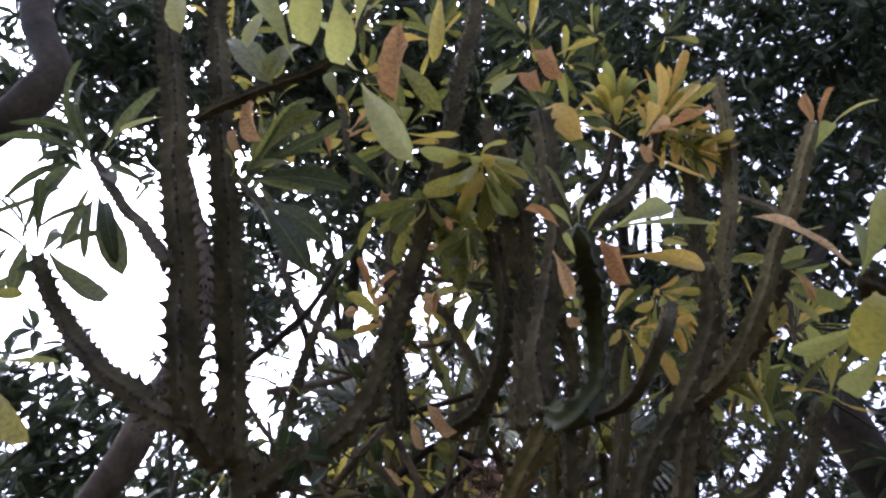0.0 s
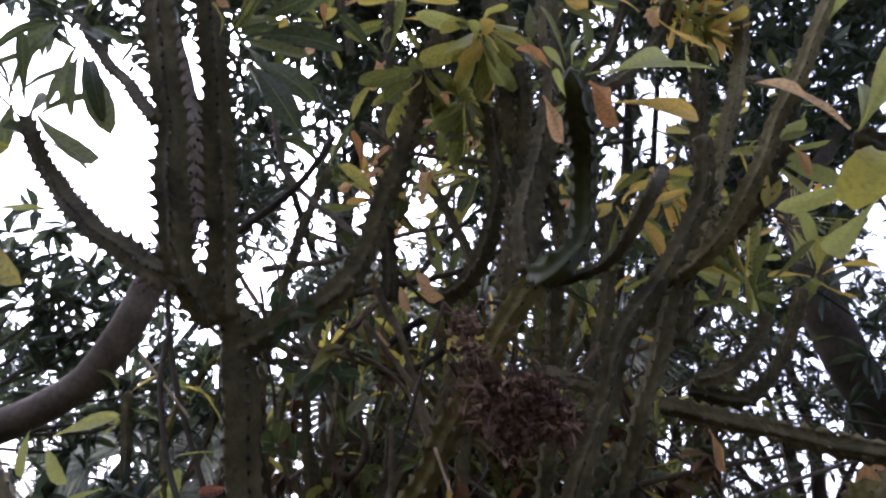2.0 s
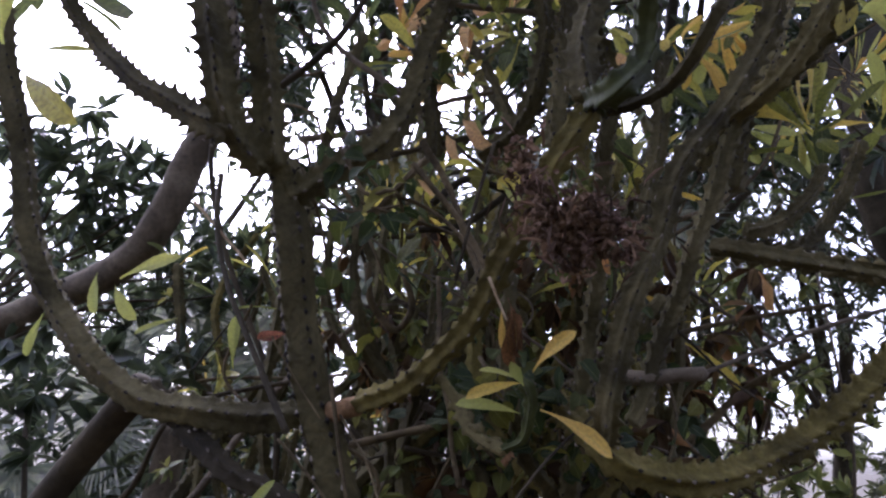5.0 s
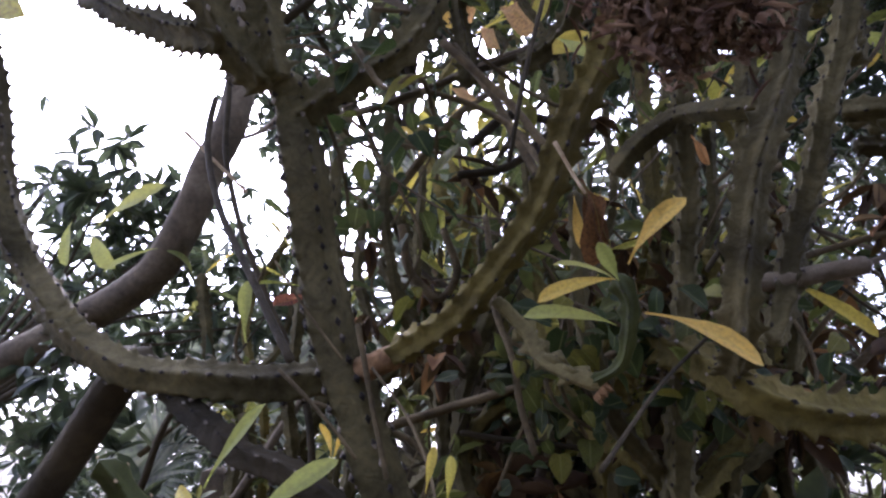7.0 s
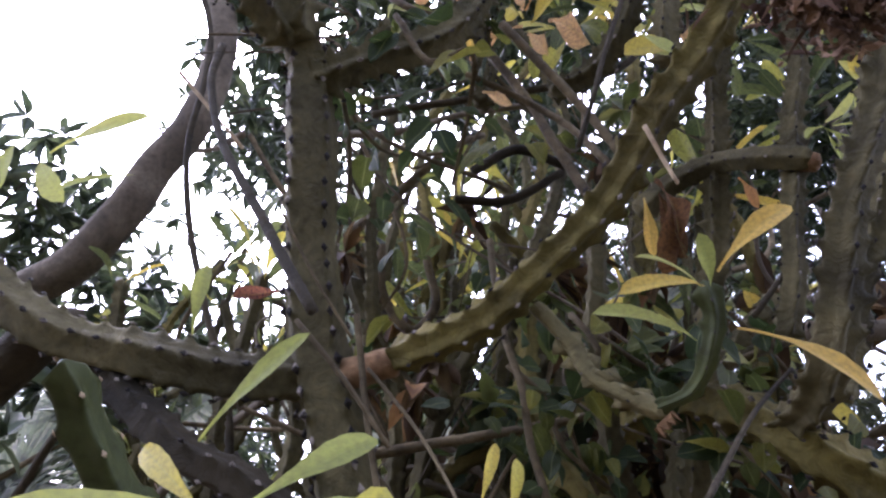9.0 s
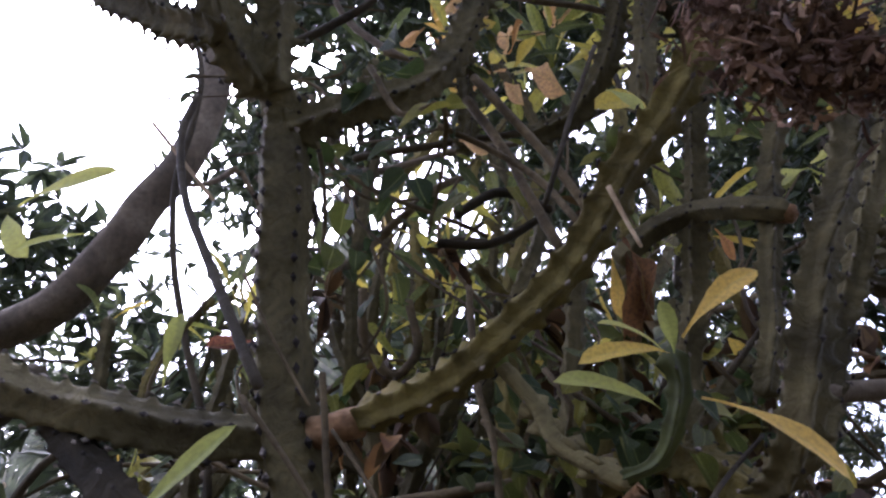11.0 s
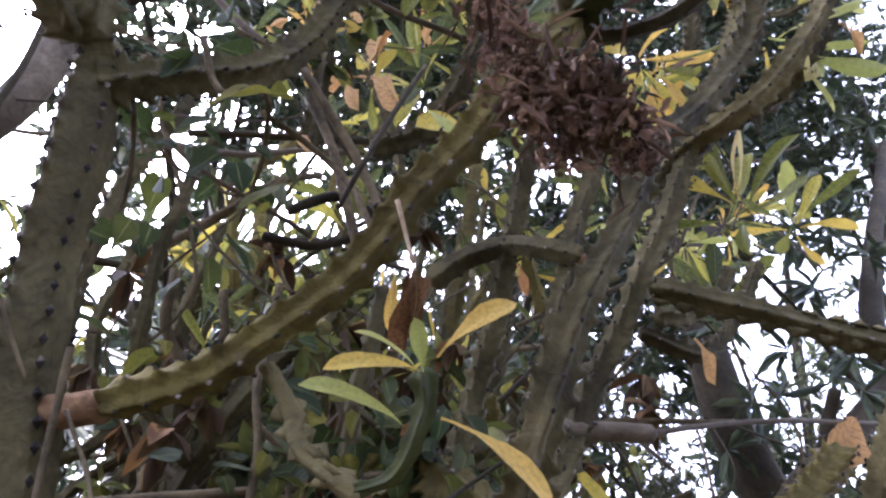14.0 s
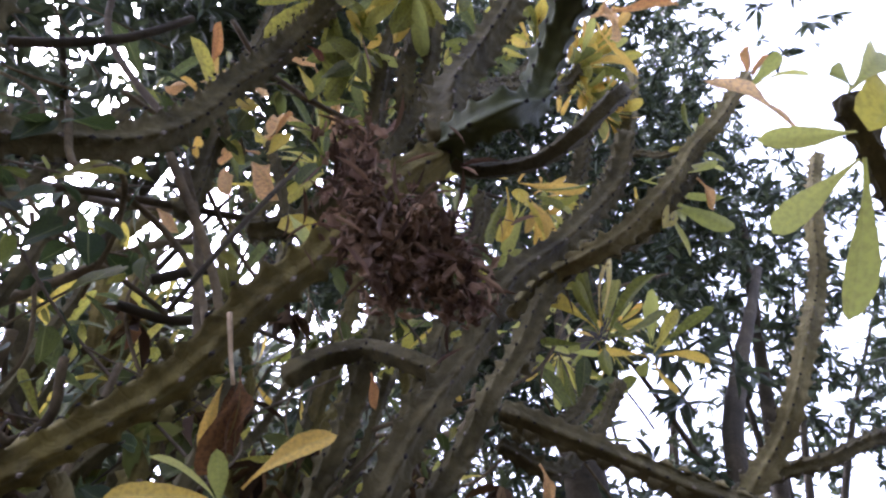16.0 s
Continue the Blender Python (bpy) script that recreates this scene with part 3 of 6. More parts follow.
def back_shrub(at, n, seed, height=2.7, spread=0.35, leaves=8, kinds=("green", "dark", "dark", "yellow"), tops=True):
    """A thorny shrub in the depth of the thicket: forked stems that fan out and turn upright, tufts of leaves on the ends."""
    rng = random.Random(seed)
    x0, y0 = at
    sh = thing("spiny_shrub", (x0, y0, 0), "thorny grey-brown succulent shrub deep in the thicket", "shrub", "thorny shrubs of the thicket")
    for q in range(n):
        a = rng.uniform(0, 2 * math.pi)
        dx, dy = math.cos(a) * spread * rng.uniform(0.4, 1), math.sin(a) * spread * rng.uniform(0.3, 0.8)
        h = height * rng.uniform(0.75, 1.1)
        bx, by = x0 + dx * 0.25, y0 + dy * 0.25
        w = lambda k: rng.uniform(-k, k)
        pts = [(bx, by, -0.03), (bx + w(0.06), by + w(0.05), h * 0.28), (x0 + dx * 0.7 + w(0.1), y0 + dy * 0.7, h * 0.48), (x0 + dx + w(0.16), y0 + dy + w(0.1), h * 0.62), (x0 + dx * 0.7 + w(0.17), y0 + dy + w(0.1), h * 0.75), (x0 + dx * 1.1 + w(0.16), y0 + dy, h * 0.88), (x0 + dx * 1.05 + w(0.1), y0 + dy * 1.05, h)]
        r = rng.uniform(0.013, 0.021)
        st = stem(sh, pts, r * 1.2, r * 0.8, rng.choice((MAT_OLD, MAT_OLD, MAT_OLIVE)), step=0.007, tooth=0.028, around=3, thorns=False)
        ends = [(pts[-1], (w(0.4), w(0.4), 1))]
        for g in range(rng.choice((1, 2, 2))):
            k = rng.uniform(0.5, 0.8)
            z0 = h * k
            path = spline(pts, 0.05)
            i = int(np.argmin(abs(path[:, 2] - z0)))
            p = path[i]
            b = rng.uniform(0, 2 * math.pi)
            ox, oy, l = math.cos(b), math.sin(b) * 0.6, rng.uniform(0.1, 0.24)
            bp = [tuple(p), (p[0] + ox * l * 0.6, p[1] + oy * l * 0.6, p[2] + 0.06), (p[0] + ox * l, p[1] + oy * l, p[2] + 0.2), (p[0] + ox * l * 1.1, p[1] + oy * l * 1.1, p[2] + rng.uniform(0.35, 0.6))]
            stem(sh, bp, r * 0.75, r * 0.6, step=0.0065, tooth=0.026, around=3, thorns=False)
            ends.append((bp[-1], (ox * 0.5, oy * 0.5, 1)))
        bits = [(*spline(pts, 0.15)[k], 0.12) for k in range(6, len(spline(pts, 0.15)), 2)]
        tagged(part("small_leaves", spray("small_leaves", bits, 46, 0.055, MAT_CROWN_YELLOW, seed * 31 + q, 0.42, 0.8, gaps=True), st), kind="stuff")
        if tops:
            for e, ax in ends:
                rosette(st, e, ax, leaves, 0.15, kinds, rng.randrange(9999), 1.0, 0.5)
    return sh


def tangle(n, seed):
    """Loose dry twigs and lianas that cross the thicket."""
    rng = random.Random(seed)
    for q in range(n):
        x, y, z = rng.uniform(-0.6, 0.9), rng.uniform(1.45, 2.3), rng.uniform(1.4, 2.6)
        a, l = rng.uniform(-1.3, 1.3), rng.uniform(0.2, 0.5)
        dx, dz, c = math.sin(a) * l, math.cos(a) * l, rng.uniform(-0.2, 0.2)
        pts = [(x - dx, y, z - dz), (x - dx * 0.3 + c, y + rng.uniform(-0.05, 0.05), z - dz * 0.3), (x + dx * 0.4 - c * 0.6, y + rng.uniform(-0.05, 0.05), z + dz * 0.35 + 0.03), (x + dx, y + rng.uniform(-0.08, 0.08), z + dz)]
        r = rng.choice((0.002, 0.003, 0.004, 0.007, 0.011))
        twig(pts, r, r * 0.7, rng.choice((MAT_TWIG, MAT_DARKTREE, MAT_TREE)), "thin bare twig tangled among the thorny stems", seed + q)


def far_tree(at, height, crown, low, clusters, leaves, size, material, bark_material, seed, label, slim=0.3, cluster=0.35, girth=0.09, gaps=True):
    """A tree of the background: trunk, limbs, and a crown of leaf clumps with gaps."""
    rng = np.random.default_rng(seed)
    t = thing("tree", (*at, 0), label, "tree", "trees behind the thicket")
    x, y = at
    top = (x + rng.normal(0, 0.2), y + rng.normal(0, 0.2), height * 0.85)
    part("trunk", limb_mesh("trunk", [(x, y, -0.1), (x + rng.normal(0, 0.1), y, height * 0.3), (x + rng.normal(0, 0.2), y, height * 0.6), top], girth, girth * 0.33, bark_material, seed, 0.1, 10), t)
    cs = []
    while len(cs) < clusters:
        d = rng.normal(0, 0.45, 3)
        c = np.array((x, y, (height + low) / 2)) + d * np.array((crown, crown * 0.7, (height - low) / 2 * 1.3))
        if c[2] > low * 0.8:
            cs.append((*c, cluster))
    for q in range(6):
        c = cs[q]
        part("limb", limb_mesh("limb", [(x, y, height * 0.35 + 0.05 * q), ((x + c[0]) / 2, (y + c[1]) / 2, (height * 0.4 + c[2]) / 2 + 0.1), c[:3]], girth * 0.38, girth * 0.11, bark_material, seed + q, 0.1, 7), t)
    tagged(part("crown", spray("crown", cs, leaves, size, material, seed, slim, 0.7, gaps=gaps), t), kind="stuff")
    return t


def fan_frond(palm, hub, way, face, size, seed):
    """A fan leaf: stalk and narrow folded blades that spread from one point."""
    rng = np.random.default_rng(seed)
    x = np.array(way, float)
    x /= np.linalg.norm(x)
    z = np.array(face, float) - x * np.dot(face, x)
    z /= np.linalg.norm(z)
    y = np.cross(z, x)
    V, F = [], []
    for a in np.linspace(-2.2, 2.2, 34):
        d = x * math.cos(a) + y * math.sin(a)
        e = np.cross(z, d)
        l = size * (1 - 0.1 * abs(a)) * rng.uniform(0.9, 1.05)
        w, k, sag = size * 0.026, len(V), rng.uniform(0.02, 0.18)
        for u, ww in ((0.05, 0.5), (0.45, 1.0), (0.75, 0.7), (1.0, 0.08)):
            c = np.array(hub) + d * l * u - np.array((0, 0, 1)) * l * sag * u * u * u
            V += [c + e * w * ww + z * w * 0.5 * ww, c, c - e * w * ww + z * w * 0.5 * ww]
        for g in range(3):
            o = k + g * 3
            F += [(o, o + 3, o + 4, o + 1), (o + 1, o + 4, o + 5, o + 2)]
    fr = part("frond", mesh_from("frond", V, F, MAT_PALM), palm)
    return fr


# ---- ground ----
rng0 = np.random.default_rng(4)
gx = np.r_[-400, -120, -40, np.linspace(-14, 14, 41), 40, 120, 400]
GX, GY = np.meshgrid(gx, gx)
near = np.exp(-(GX**2 + GY**2) / 400)
GZ = (0.05 * np.sin(GX * 0.9) * np.cos(GY * 0.7) + rng0.normal(0, 0.02, GX.shape)) * near - 0.02
nn = len(gx)
gv = np.stack([GX, GY, GZ], -1).reshape(-1, 3)
gf = [(i * nn + j, i * nn + j + 1, (i + 1) * nn + j + 1, (i + 1) * nn + j) for i in range(nn - 1) for j in range(nn - 1)]
tagged(new("ground", mesh_from("ground", gv, gf, MAT_GROUND)), "soil under leaf litter below the thicket", "ground", kind="structure")

# ---- traced thicket ----
big = thing("spiny_shrub", (-0.15, 1.4, 0), "large thorny succulent shrub with knobbly grey-green stems and yellowing leaves", "shrub", "thorny shrubs of the thicket")
trunk = stem(big, [(-0.08, 1.42, -0.02), (-0.11, 1.4, 0.7), (-0.139, 1.36, 1.512), (-0.155, 1.36, 1.541), (-0.172, 1.36, 1.583), (-0.199, 1.35, 1.659), (-0.224, 1.34, 1.743), (-0.252, 1.33, 1.846), (-0.277, 1.32, 1.945), (-0.298, 1.31, 2.026), (-0.314, 1.29, 2.036)], 0.035, 0.03, MAT_OLD, "grey-brown thorny main stem with dark knobs", relief=0.13)
stem_a = stem(big, [(-0.313, 1.28, 2.023), (-0.339, 1.255, 2.184), (-0.386, 1.225, 2.385), (-0.444, 1.2, 2.616), (-0.508, 1.17, 2.875), (-0.58, 1.14, 3.175), (-0.65, 1.1, 3.476)], 0.027, 0.022)
stem_b = stem(big, [(-0.316, 1.28, 2.012), (-0.358, 1.25, 2.053), (-0.395, 1.21, 2.161), (-0.44, 1.185, 2.319), (-0.503, 1.16, 2.531), (-0.577, 1.13, 2.784), (-0.668, 1.1, 3.103), (-0.766, 1.08, 3.425)], 0.0275, 0.022)
stem_c = stem(big, [(-0.275, 1.31, 1.979), (-0.245, 1.31, 2), (-0.197, 1.31, 2.042), (-0.112, 1.32, 2.136), (-0.076, 1.33, 2.278), (-0.041, 1.32, 2.469), (-0.004, 1.3, 2.669), (0.024, 1.27, 2.873), (0.058, 1.24, 3.134), (0.074, 1.22, 3.354)], 0.02376, 0.01848)
branch_d = stem(big, [(-0.462, 1.1, 2.602), (-0.358, 1.05, 2.632), (-0.263, 1, 2.622), (-0.199, 0.97, 2.63), (-0.143, 0.95, 2.754), (-0.12, 0.94, 2.846)], 0.011, 0.008)
branch_left = stem(big, [(-0.207, 1.36, 1.623), (-0.246, 1.35, 1.616), (-0.283, 1.34, 1.613), (-0.368, 1.33, 1.617), (-0.447, 1.33, 1.628), (-0.548, 1.34, 1.67), (-0.674, 1.36, 1.787), (-0.747, 1.36, 1.91), (-0.823, 1.36, 2.091), (-0.885, 1.35, 2.26), (-0.968, 1.34, 2.471)], 0.024, 0.02, MAT_OLD, "curved olive thorny branch", relief=0.22)
branch_cut = stem(big, [(-0.113, 1.315, 1.65), (-0.07, 1.28, 1.669), (-0.031, 1.245, 1.693), (0.003, 1.21, 1.723), (0.032, 1.18, 1.76), (0.061, 1.15, 1.804), (0.084, 1.125, 1.857), (0.107, 1.1, 1.9), (0.124, 1.07, 1.936), (0.144, 1.045, 1.987), (0.174, 1.036, 2.037)], 0.0165, 0.018, MAT_OLIVE, "sweeping olive branch with a raw cut end", relief=0.36, tooth=0.03)
part("cut_end", limb_mesh("cut_end", [(-0.167, 1.342, 1.635), (-0.154, 1.336, 1.638), (-0.136, 1.327, 1.643), (-0.12, 1.319, 1.647)], 0.0165, 0.016, MAT_CUT, 9, 0.006, 16, 0.1), branch_cut, "raw pale brown barkless end")
stem_e = stem(big, [(0.174, 1.036, 2.037), (0.185, 0.944, 2.009), (0.208, 0.944, 2.045), (0.214, 0.932, 2.093), (0.205, 0.884, 2.139), (0.18, 0.805, 2.141), (0.168, 0.775, 2.147)], 0.0165, 0.0165, MAT_YOUNG)
stem_f = stem(big, [(0.167, 1.03, 2.039), (0.164, 1.03, 2.125), (0.182, 1.03, 2.221), (0.192, 1.01, 2.319), (0.185, 0.99, 2.434), (0.173, 0.98, 2.546)], 0.02112, 0.01716)
stem_g = stem(big, [(0.174, 1.036, 2.037), (0.201, 1.04, 2.035), (0.241, 1.008, 2.037), (0.267, 0.952, 2.053), (0.293, 0.92, 2.097), (0.328, 0.952, 2.171)], 0.0085, 0.0095, relief=0.2)
stem_h = stem(big, [(0.245, 1.276, 1.626), (0.236, 1.215, 1.636), (0.228, 1.165, 1.668), (0.238, 1.15, 1.723), (0.248, 1.14, 1.787), (0.279, 1.13, 1.875), (0.295, 1.12, 1.959), (0.408, 1.09, 2.152), (0.429, 1.07, 2.235), (0.428, 1.05, 2.303)], 0.0165, 0.0155)
stem_i = stem(big, [(0.28, 1.24, 1.657), (0.312, 1.24, 1.739), (0.353, 1.22, 1.856), (0.387, 1.2, 1.99), (0.436, 1.18, 2.127), (0.512, 1.12, 2.196), (0.542, 1.1, 2.263), (0.57, 1.08, 2.323), (0.573, 1.06, 2.39)], 0.0135, 0.014)
stem_j = stem(big, [(0.12, 1.5, -0.02), (0.248, 1.42, 1.717), (0.257, 1.4, 1.832), (0.26, 1.38, 1.95), (0.267, 1.36, 2.142), (0.27, 1.35, 2.295), (0.164, 1.3, 2.452), (0.129, 1.28, 2.637), (0.098, 1.27, 2.822)], 0.0165, 0.016)
branch_k = stem(big, [(0.177, 1.42, 1.942), (0.213, 1.4, 1.986), (0.254, 1.36, 1.999), (0.283, 1.31, 1.974), (0.32, 1.27, 1.946)], 0.017, 0.015, relief=0.12)
part("cut_end", limb_mesh("cut_end", [(0.307, 1.288, 1.959), (0.316, 1.28, 1.954), (0.326, 1.27, 1.947)], 0.0135, 0.01, MAT_CUT, 8, 0.006, 12, 0.25), branch_k, "torn reddish end")
branch_stub = stem(big, [(0.007, 1.245, 1.696), (0.035, 1.235, 1.665), (0.052, 1.22, 1.632), (0.078, 1.205, 1.614), (0.105, 1.2, 1.6)], 0.0075, 0.0095, MAT_PALE, "pale scarred stub of a branch", relief=0.3, tooth=0.04, ribs=3)
teeth(branch_stub, [(0.025, 1.24, 1.674), (0.04, 1.232, 1.656), (0.052, 1.22, 1.632), (0.078, 1.205, 1.614), (0.105, 1.2, 1.6)], 0.0085, (-0.6, -0.2, -0.7), 0.012, 0.026, 5, MAT_PALE)
teeth(branch_stub, [(0.025, 1.24, 1.674), (0.04, 1.232, 1.656), (0.052, 1.22, 1.632), (0.078, 1.205, 1.614), (0.105, 1.2, 1.6)], 0.0085, (0.6, -0.3, 0.7), 0.011, 0.028, 6, MAT_PALE)
teeth(branch_stub, [(0.052, 1.22, 1.632), (0.078, 1.205, 1.614), (0.105, 1.2, 1.6)], 0.0085, (0.1, -1, 0), 0.01, 0.026, 7, MAT_PALE)
broken_rim(branch_stub, (0.106, 1.198, 1.594), (0.011, -0.002, -0.01), 0.0105, 0.007, 3, MAT_CUT)
broken_rim(branch_stub, (0.106, 1.198, 1.594), (0.011, -0.002, -0.01), 0.006, 0.007, 4, MAT_CUT)
shoot = stem(big, [(0.095, 1.2, 1.606), (0.117, 1.19, 1.619), (0.125, 1.165, 1.643), (0.128, 1.15, 1.671), (0.119, 1.14, 1.692)], 0.0045, 0.0115, MAT_YOUNG, "dark green young shoot")
leaf(shoot, "light", (0.115, 1.145, 1.691), (0.058, 1.13, 1.7), 0.85, (0.1, -0.75, 0.6), 1)
leaf(shoot, "yellow", (0.115, 1.14, 1.689), (0.043, 1.125, 1.663), 1.0, (0.1, -0.95, 0.45), 1)
leaf(shoot, "light", (0.116, 1.16, 1.651), (0.031, 1.15, 1.656), 1.0, (0.1, -0.95, 0.45), 1)
leaf(shoot, "light", (0.116, 1.13, 1.685), (0.095, 1.1, 1.711), 1.6, (-0.2, -1, -0.2), 0)
leaf(shoot, "gold", (0.128, 1.14, 1.704), (0.177, 1.11, 1.757), 1.15, (-0.5, -0.95, 0.3), 1)
leaf(shoot, "gold", (0.139, 1.14, 1.657), (0.225, 1.115, 1.607), 0.95, (0.35, -0.95, 0.45), 1)
leaf(shoot, "brown", (0.091, 1.17, 1.804), (0.106, 1.17, 1.716), 1.0, (0.5, -1, -0.3), 3)
leaf(shoot, "brown", (0.094, 1.168, 1.79), (0.112, 1.16, 1.724), 1.0, (-0.5, -1, -0.1), 1)
leaf(shoot, "brown", (0.101, 1.175, 1.796), (0.116, 1.165, 1.732), 0.8, (0.1, -1, -0.2), 2)
leaf(shoot, "gold", (0.085, 1.18, 1.792), (0.093, 1.18, 1.732), 0.9, (-0.3, -1, -0.4), 1)
leaf(shoot, "dry", (0.246, 1.3, 1.93), (0.261, 1.29, 1.883), 1, (0, -1, -0.5), 0)
branch_low = stem(big, [(0.12, 1.55, 0.9), (0.197, 1.5, 1.686), (0.225, 1.3, 1.644), (0.268, 1.25, 1.605), (0.347, 1.27, 1.585), (0.441, 1.3, 1.597), (0.535, 1.33, 1.636), (0.669, 1.36, 1.732), (0.808, 1.38, 1.862)], 0.018, 0.025, MAT_OLIVE, "heavy olive branch curving low")
branch_m = stem(big, [(-0.362, 1.24, 2.051), (-0.473, 1.28, 2.114), (-0.613, 1.33, 2.198), (-0.743, 1.38, 2.309), (-0.867, 1.4, 2.462)], 0.024, 0.017)
branch_n = stem(big, [(-0.442, 1.14, 2.303), (-0.567, 1.2, 2.436), (-0.687, 1.26, 2.569), (-0.784, 1.3, 2.671)], 0.012, 0.01)
rosette(branch_n, (-0.788, 1.3, 2.679), (-0.4, -0.3, 0.5), 12, 0.2, ('strap', 'strap', 'dark'), 3, 1.15, 0.9, 0.9)
rosette(branch_m, (-0.879, 1.4, 2.481), (-0.2, -0.3, 0.7), 9, 0.2, ('strap', 'strap', 'dark'), 4, 1.2, 0.9, 0.9)
leaf(branch_m, 'dark', (-0.924, 1.4, 2.515), (-0.864, 1.37, 2.707), 1.5, (-0.1, -0.9, 0.3), 0)
leaf(branch_m, 'strap', (-0.92, 1.4, 2.515), (-1.025, 1.37, 2.622), 0.8, (0.2, -0.5, 0.7), 1)
leaf(branch_m, 'strap', (-0.916, 1.4, 2.505), (-0.779, 1.37, 2.592), 0.9, (-0.1, -0.9, 0.3), 2)
leaf(branch_m, 'strap', (-0.916, 1.4, 2.505), (-0.954, 1.37, 2.433), 0.9, (0.2, -0.5, 0.7), 0)
leaf(branch_m, 'strap', (-0.914, 1.4, 2.5), (-0.913, 1.37, 2.367), 0.9, (-0.1, -0.9, 0.3), 1)
leaf(branch_m, 'dark', (-0.872, 1.4, 2.503), (-0.673, 1.37, 2.348), 1, (0.2, -0.5, 0.7), 2)
leaf(branch_m, 'strap', (-0.912, 1.4, 2.505), (-0.883, 1.37, 2.671), 0.7, (-0.1, -0.9, 0.3), 0)
leaf(branch_m, 'dark', (-0.912, 1.4, 2.505), (-0.862, 1.37, 2.351), 0.9, (0.2, -0.5, 0.7), 1)
leaf(branch_n, 'dark', (-0.716, 1.28, 2.553), (-0.58, 1.25, 2.341), 1.05, (0.1, -0.9, 0.2), 0)
leaf(branch_n, 'strap', (-0.687, 1.28, 2.529), (-0.597, 1.25, 2.362), 1.2, (0.1, -0.9, 0.2), 1)
leaf(branch_n, 'strap', (-0.716, 1.28, 2.543), (-0.713, 1.25, 2.386), 1, (0.1, -0.9, 0.2), 2)
leaf(branch_n, 'strap', (-0.718, 1.28, 2.548), (-0.663, 1.25, 2.371), 0.9, (0.1, -0.9, 0.2), 0)
leaf(branch_n, 'strap', (-0.774, 1.28, 2.652), (-0.85, 1.25, 2.608), 0.8, (0.2, -0.5, 0.7), 1)
leaf(branch_n, 'strap', (-0.733, 1.28, 2.632), (-0.696, 1.25, 2.689), 0.9, (0.2, -0.5, 0.7), 2)
leaf(branch_n, 'strap', (-0.711, 1.28, 2.601), (-0.661, 1.25, 2.669), 0.9, (0.2, -0.5, 0.7), 0)
leaf(branch_n, 'strap', (-0.776, 1.28, 2.646), (-0.824, 1.25, 2.67), 0.9, (0.2, -0.5, 0.7), 1)
leaf(branch_n, 'dark', (-0.654, 1.28, 2.501), (-0.594, 1.25, 2.581), 1, (0.2, -0.5, 0.7), 2)
rosette(stem_a, (-0.624, 1.1, 3.155), (0, 0, 1), 10, 0.16, ('green', 'dark'), 5)
rosette(branch_d, (-0.131, 0.9, 2.691), (0.3, -0.3, 0.6), 8, 0.14, ('green', 'light', 'yellow'), 6, 1.1, 0.4)
leaf(branch_d, "light", (-0.118, 0.613, 2.336), (-0.115, 0.639, 2.259), 1.6, (0, -0.9, -0.2), 3)
leaf(branch_d, "light", (-0.104, 0.642, 2.346), (-0.092, 0.685, 2.286), 1.6, (0.2, -0.9, -0.3), 3)
leaf(branch_d, "light", (-0.109, 0.86, 2.457), (-0.018, 0.8, 2.255), 0.9, (-0.4, -0.8, -0.2), 0)
leaf(branch_d, "dry", (-0.056, 0.8, 2.519), (-0.046, 0.79, 2.348), 1.0, (0, -1, -0.3), 0)
leaf(branch_d, "yellow", (-0.003, 0.8, 2.605), (-0.005, 0.8, 2.435), 0.7, (0.3, -0.9, -0.5), 0)
leaf(branch_d, "green", (-0.062, 0.85, 2.501), (0.011, 0.85, 2.395), 0.9, (-0.3, -0.8, -0.1), 1)
leaf(branch_d, "light", (-0.5, 0.95, 2.798), (-0.45, 0.93, 2.64), 1.3, (0, -1, -0.5), 0)
leaf(branch_d, "dry", (-0.372, 1.1, 2.662), (-0.325, 1.08, 2.54), 1.2, (0, -1, -0.4), 1)
leaf(branch_d, "green", (-0.33, 1.12, 2.52), (-0.212, 1.05, 2.589), 1.1, (0, -0.8, 0.1), 1)
leaf(branch_d, "green", (-0.465, 1.1, 2.838), (-0.299, 1, 2.601), .8, (0, -0.8, 0), 1)
leaf(branch_d, "green", (-0.257, 1, 2.705), (-0.284, 0.95, 2.553), 1.2, (0, -0.7, 0.1), 1)
leaf(branch_d, "light", (-0.529, 1.1, 2.609), (-0.561, 1.05, 2.517), 0.9, (0, -0.8, 0), 0)
leaf(branch_d, "dry", (-0.415, 1.15, 2.632), (-0.37, 1.12, 2.549), 1.2, (0, -1, -0.5), 0)
leaf(branch_d, "light", (-0.328, 0.95, 2.741), (-0.313, 0.9, 2.574), .8, (0, -0.9, -0.1), 0)
leaf(branch_d, "light", (-0.231, 0.9, 2.545), (-0.349, 0.9, 2.75), 1., (0, -0.6, 0.3), 0)
leaf(branch_d, "green", (-0.2, 1.1, 2.666), (-0.236, 1.1, 2.754), 1.4, (0, -1, -0.5), 0)
rosette(stem_a, (-0.374, 1.18, 2.557), (0.7, -0.3, 0.25), 11, 0.17, ('green', 'dark', 'dark'), 11, 0.9, 0.5)
leaf(stem_a, "dark", (-0.344, 1.15, 2.504), (-0.152, 1.12, 2.471), 1.0, (0, -0.8, 0), 1)
leaf(stem_a, "dark", (-0.312, 1.15, 2.452), (-0.173, 1.1, 2.337), 1.0, (0, -0.8, 0), 1)
leaf(stem_a, "dark", (-0.309, 1.15, 2.439), (-0.193, 1.1, 2.281), 1.0, (0, -0.8, 0), 1)
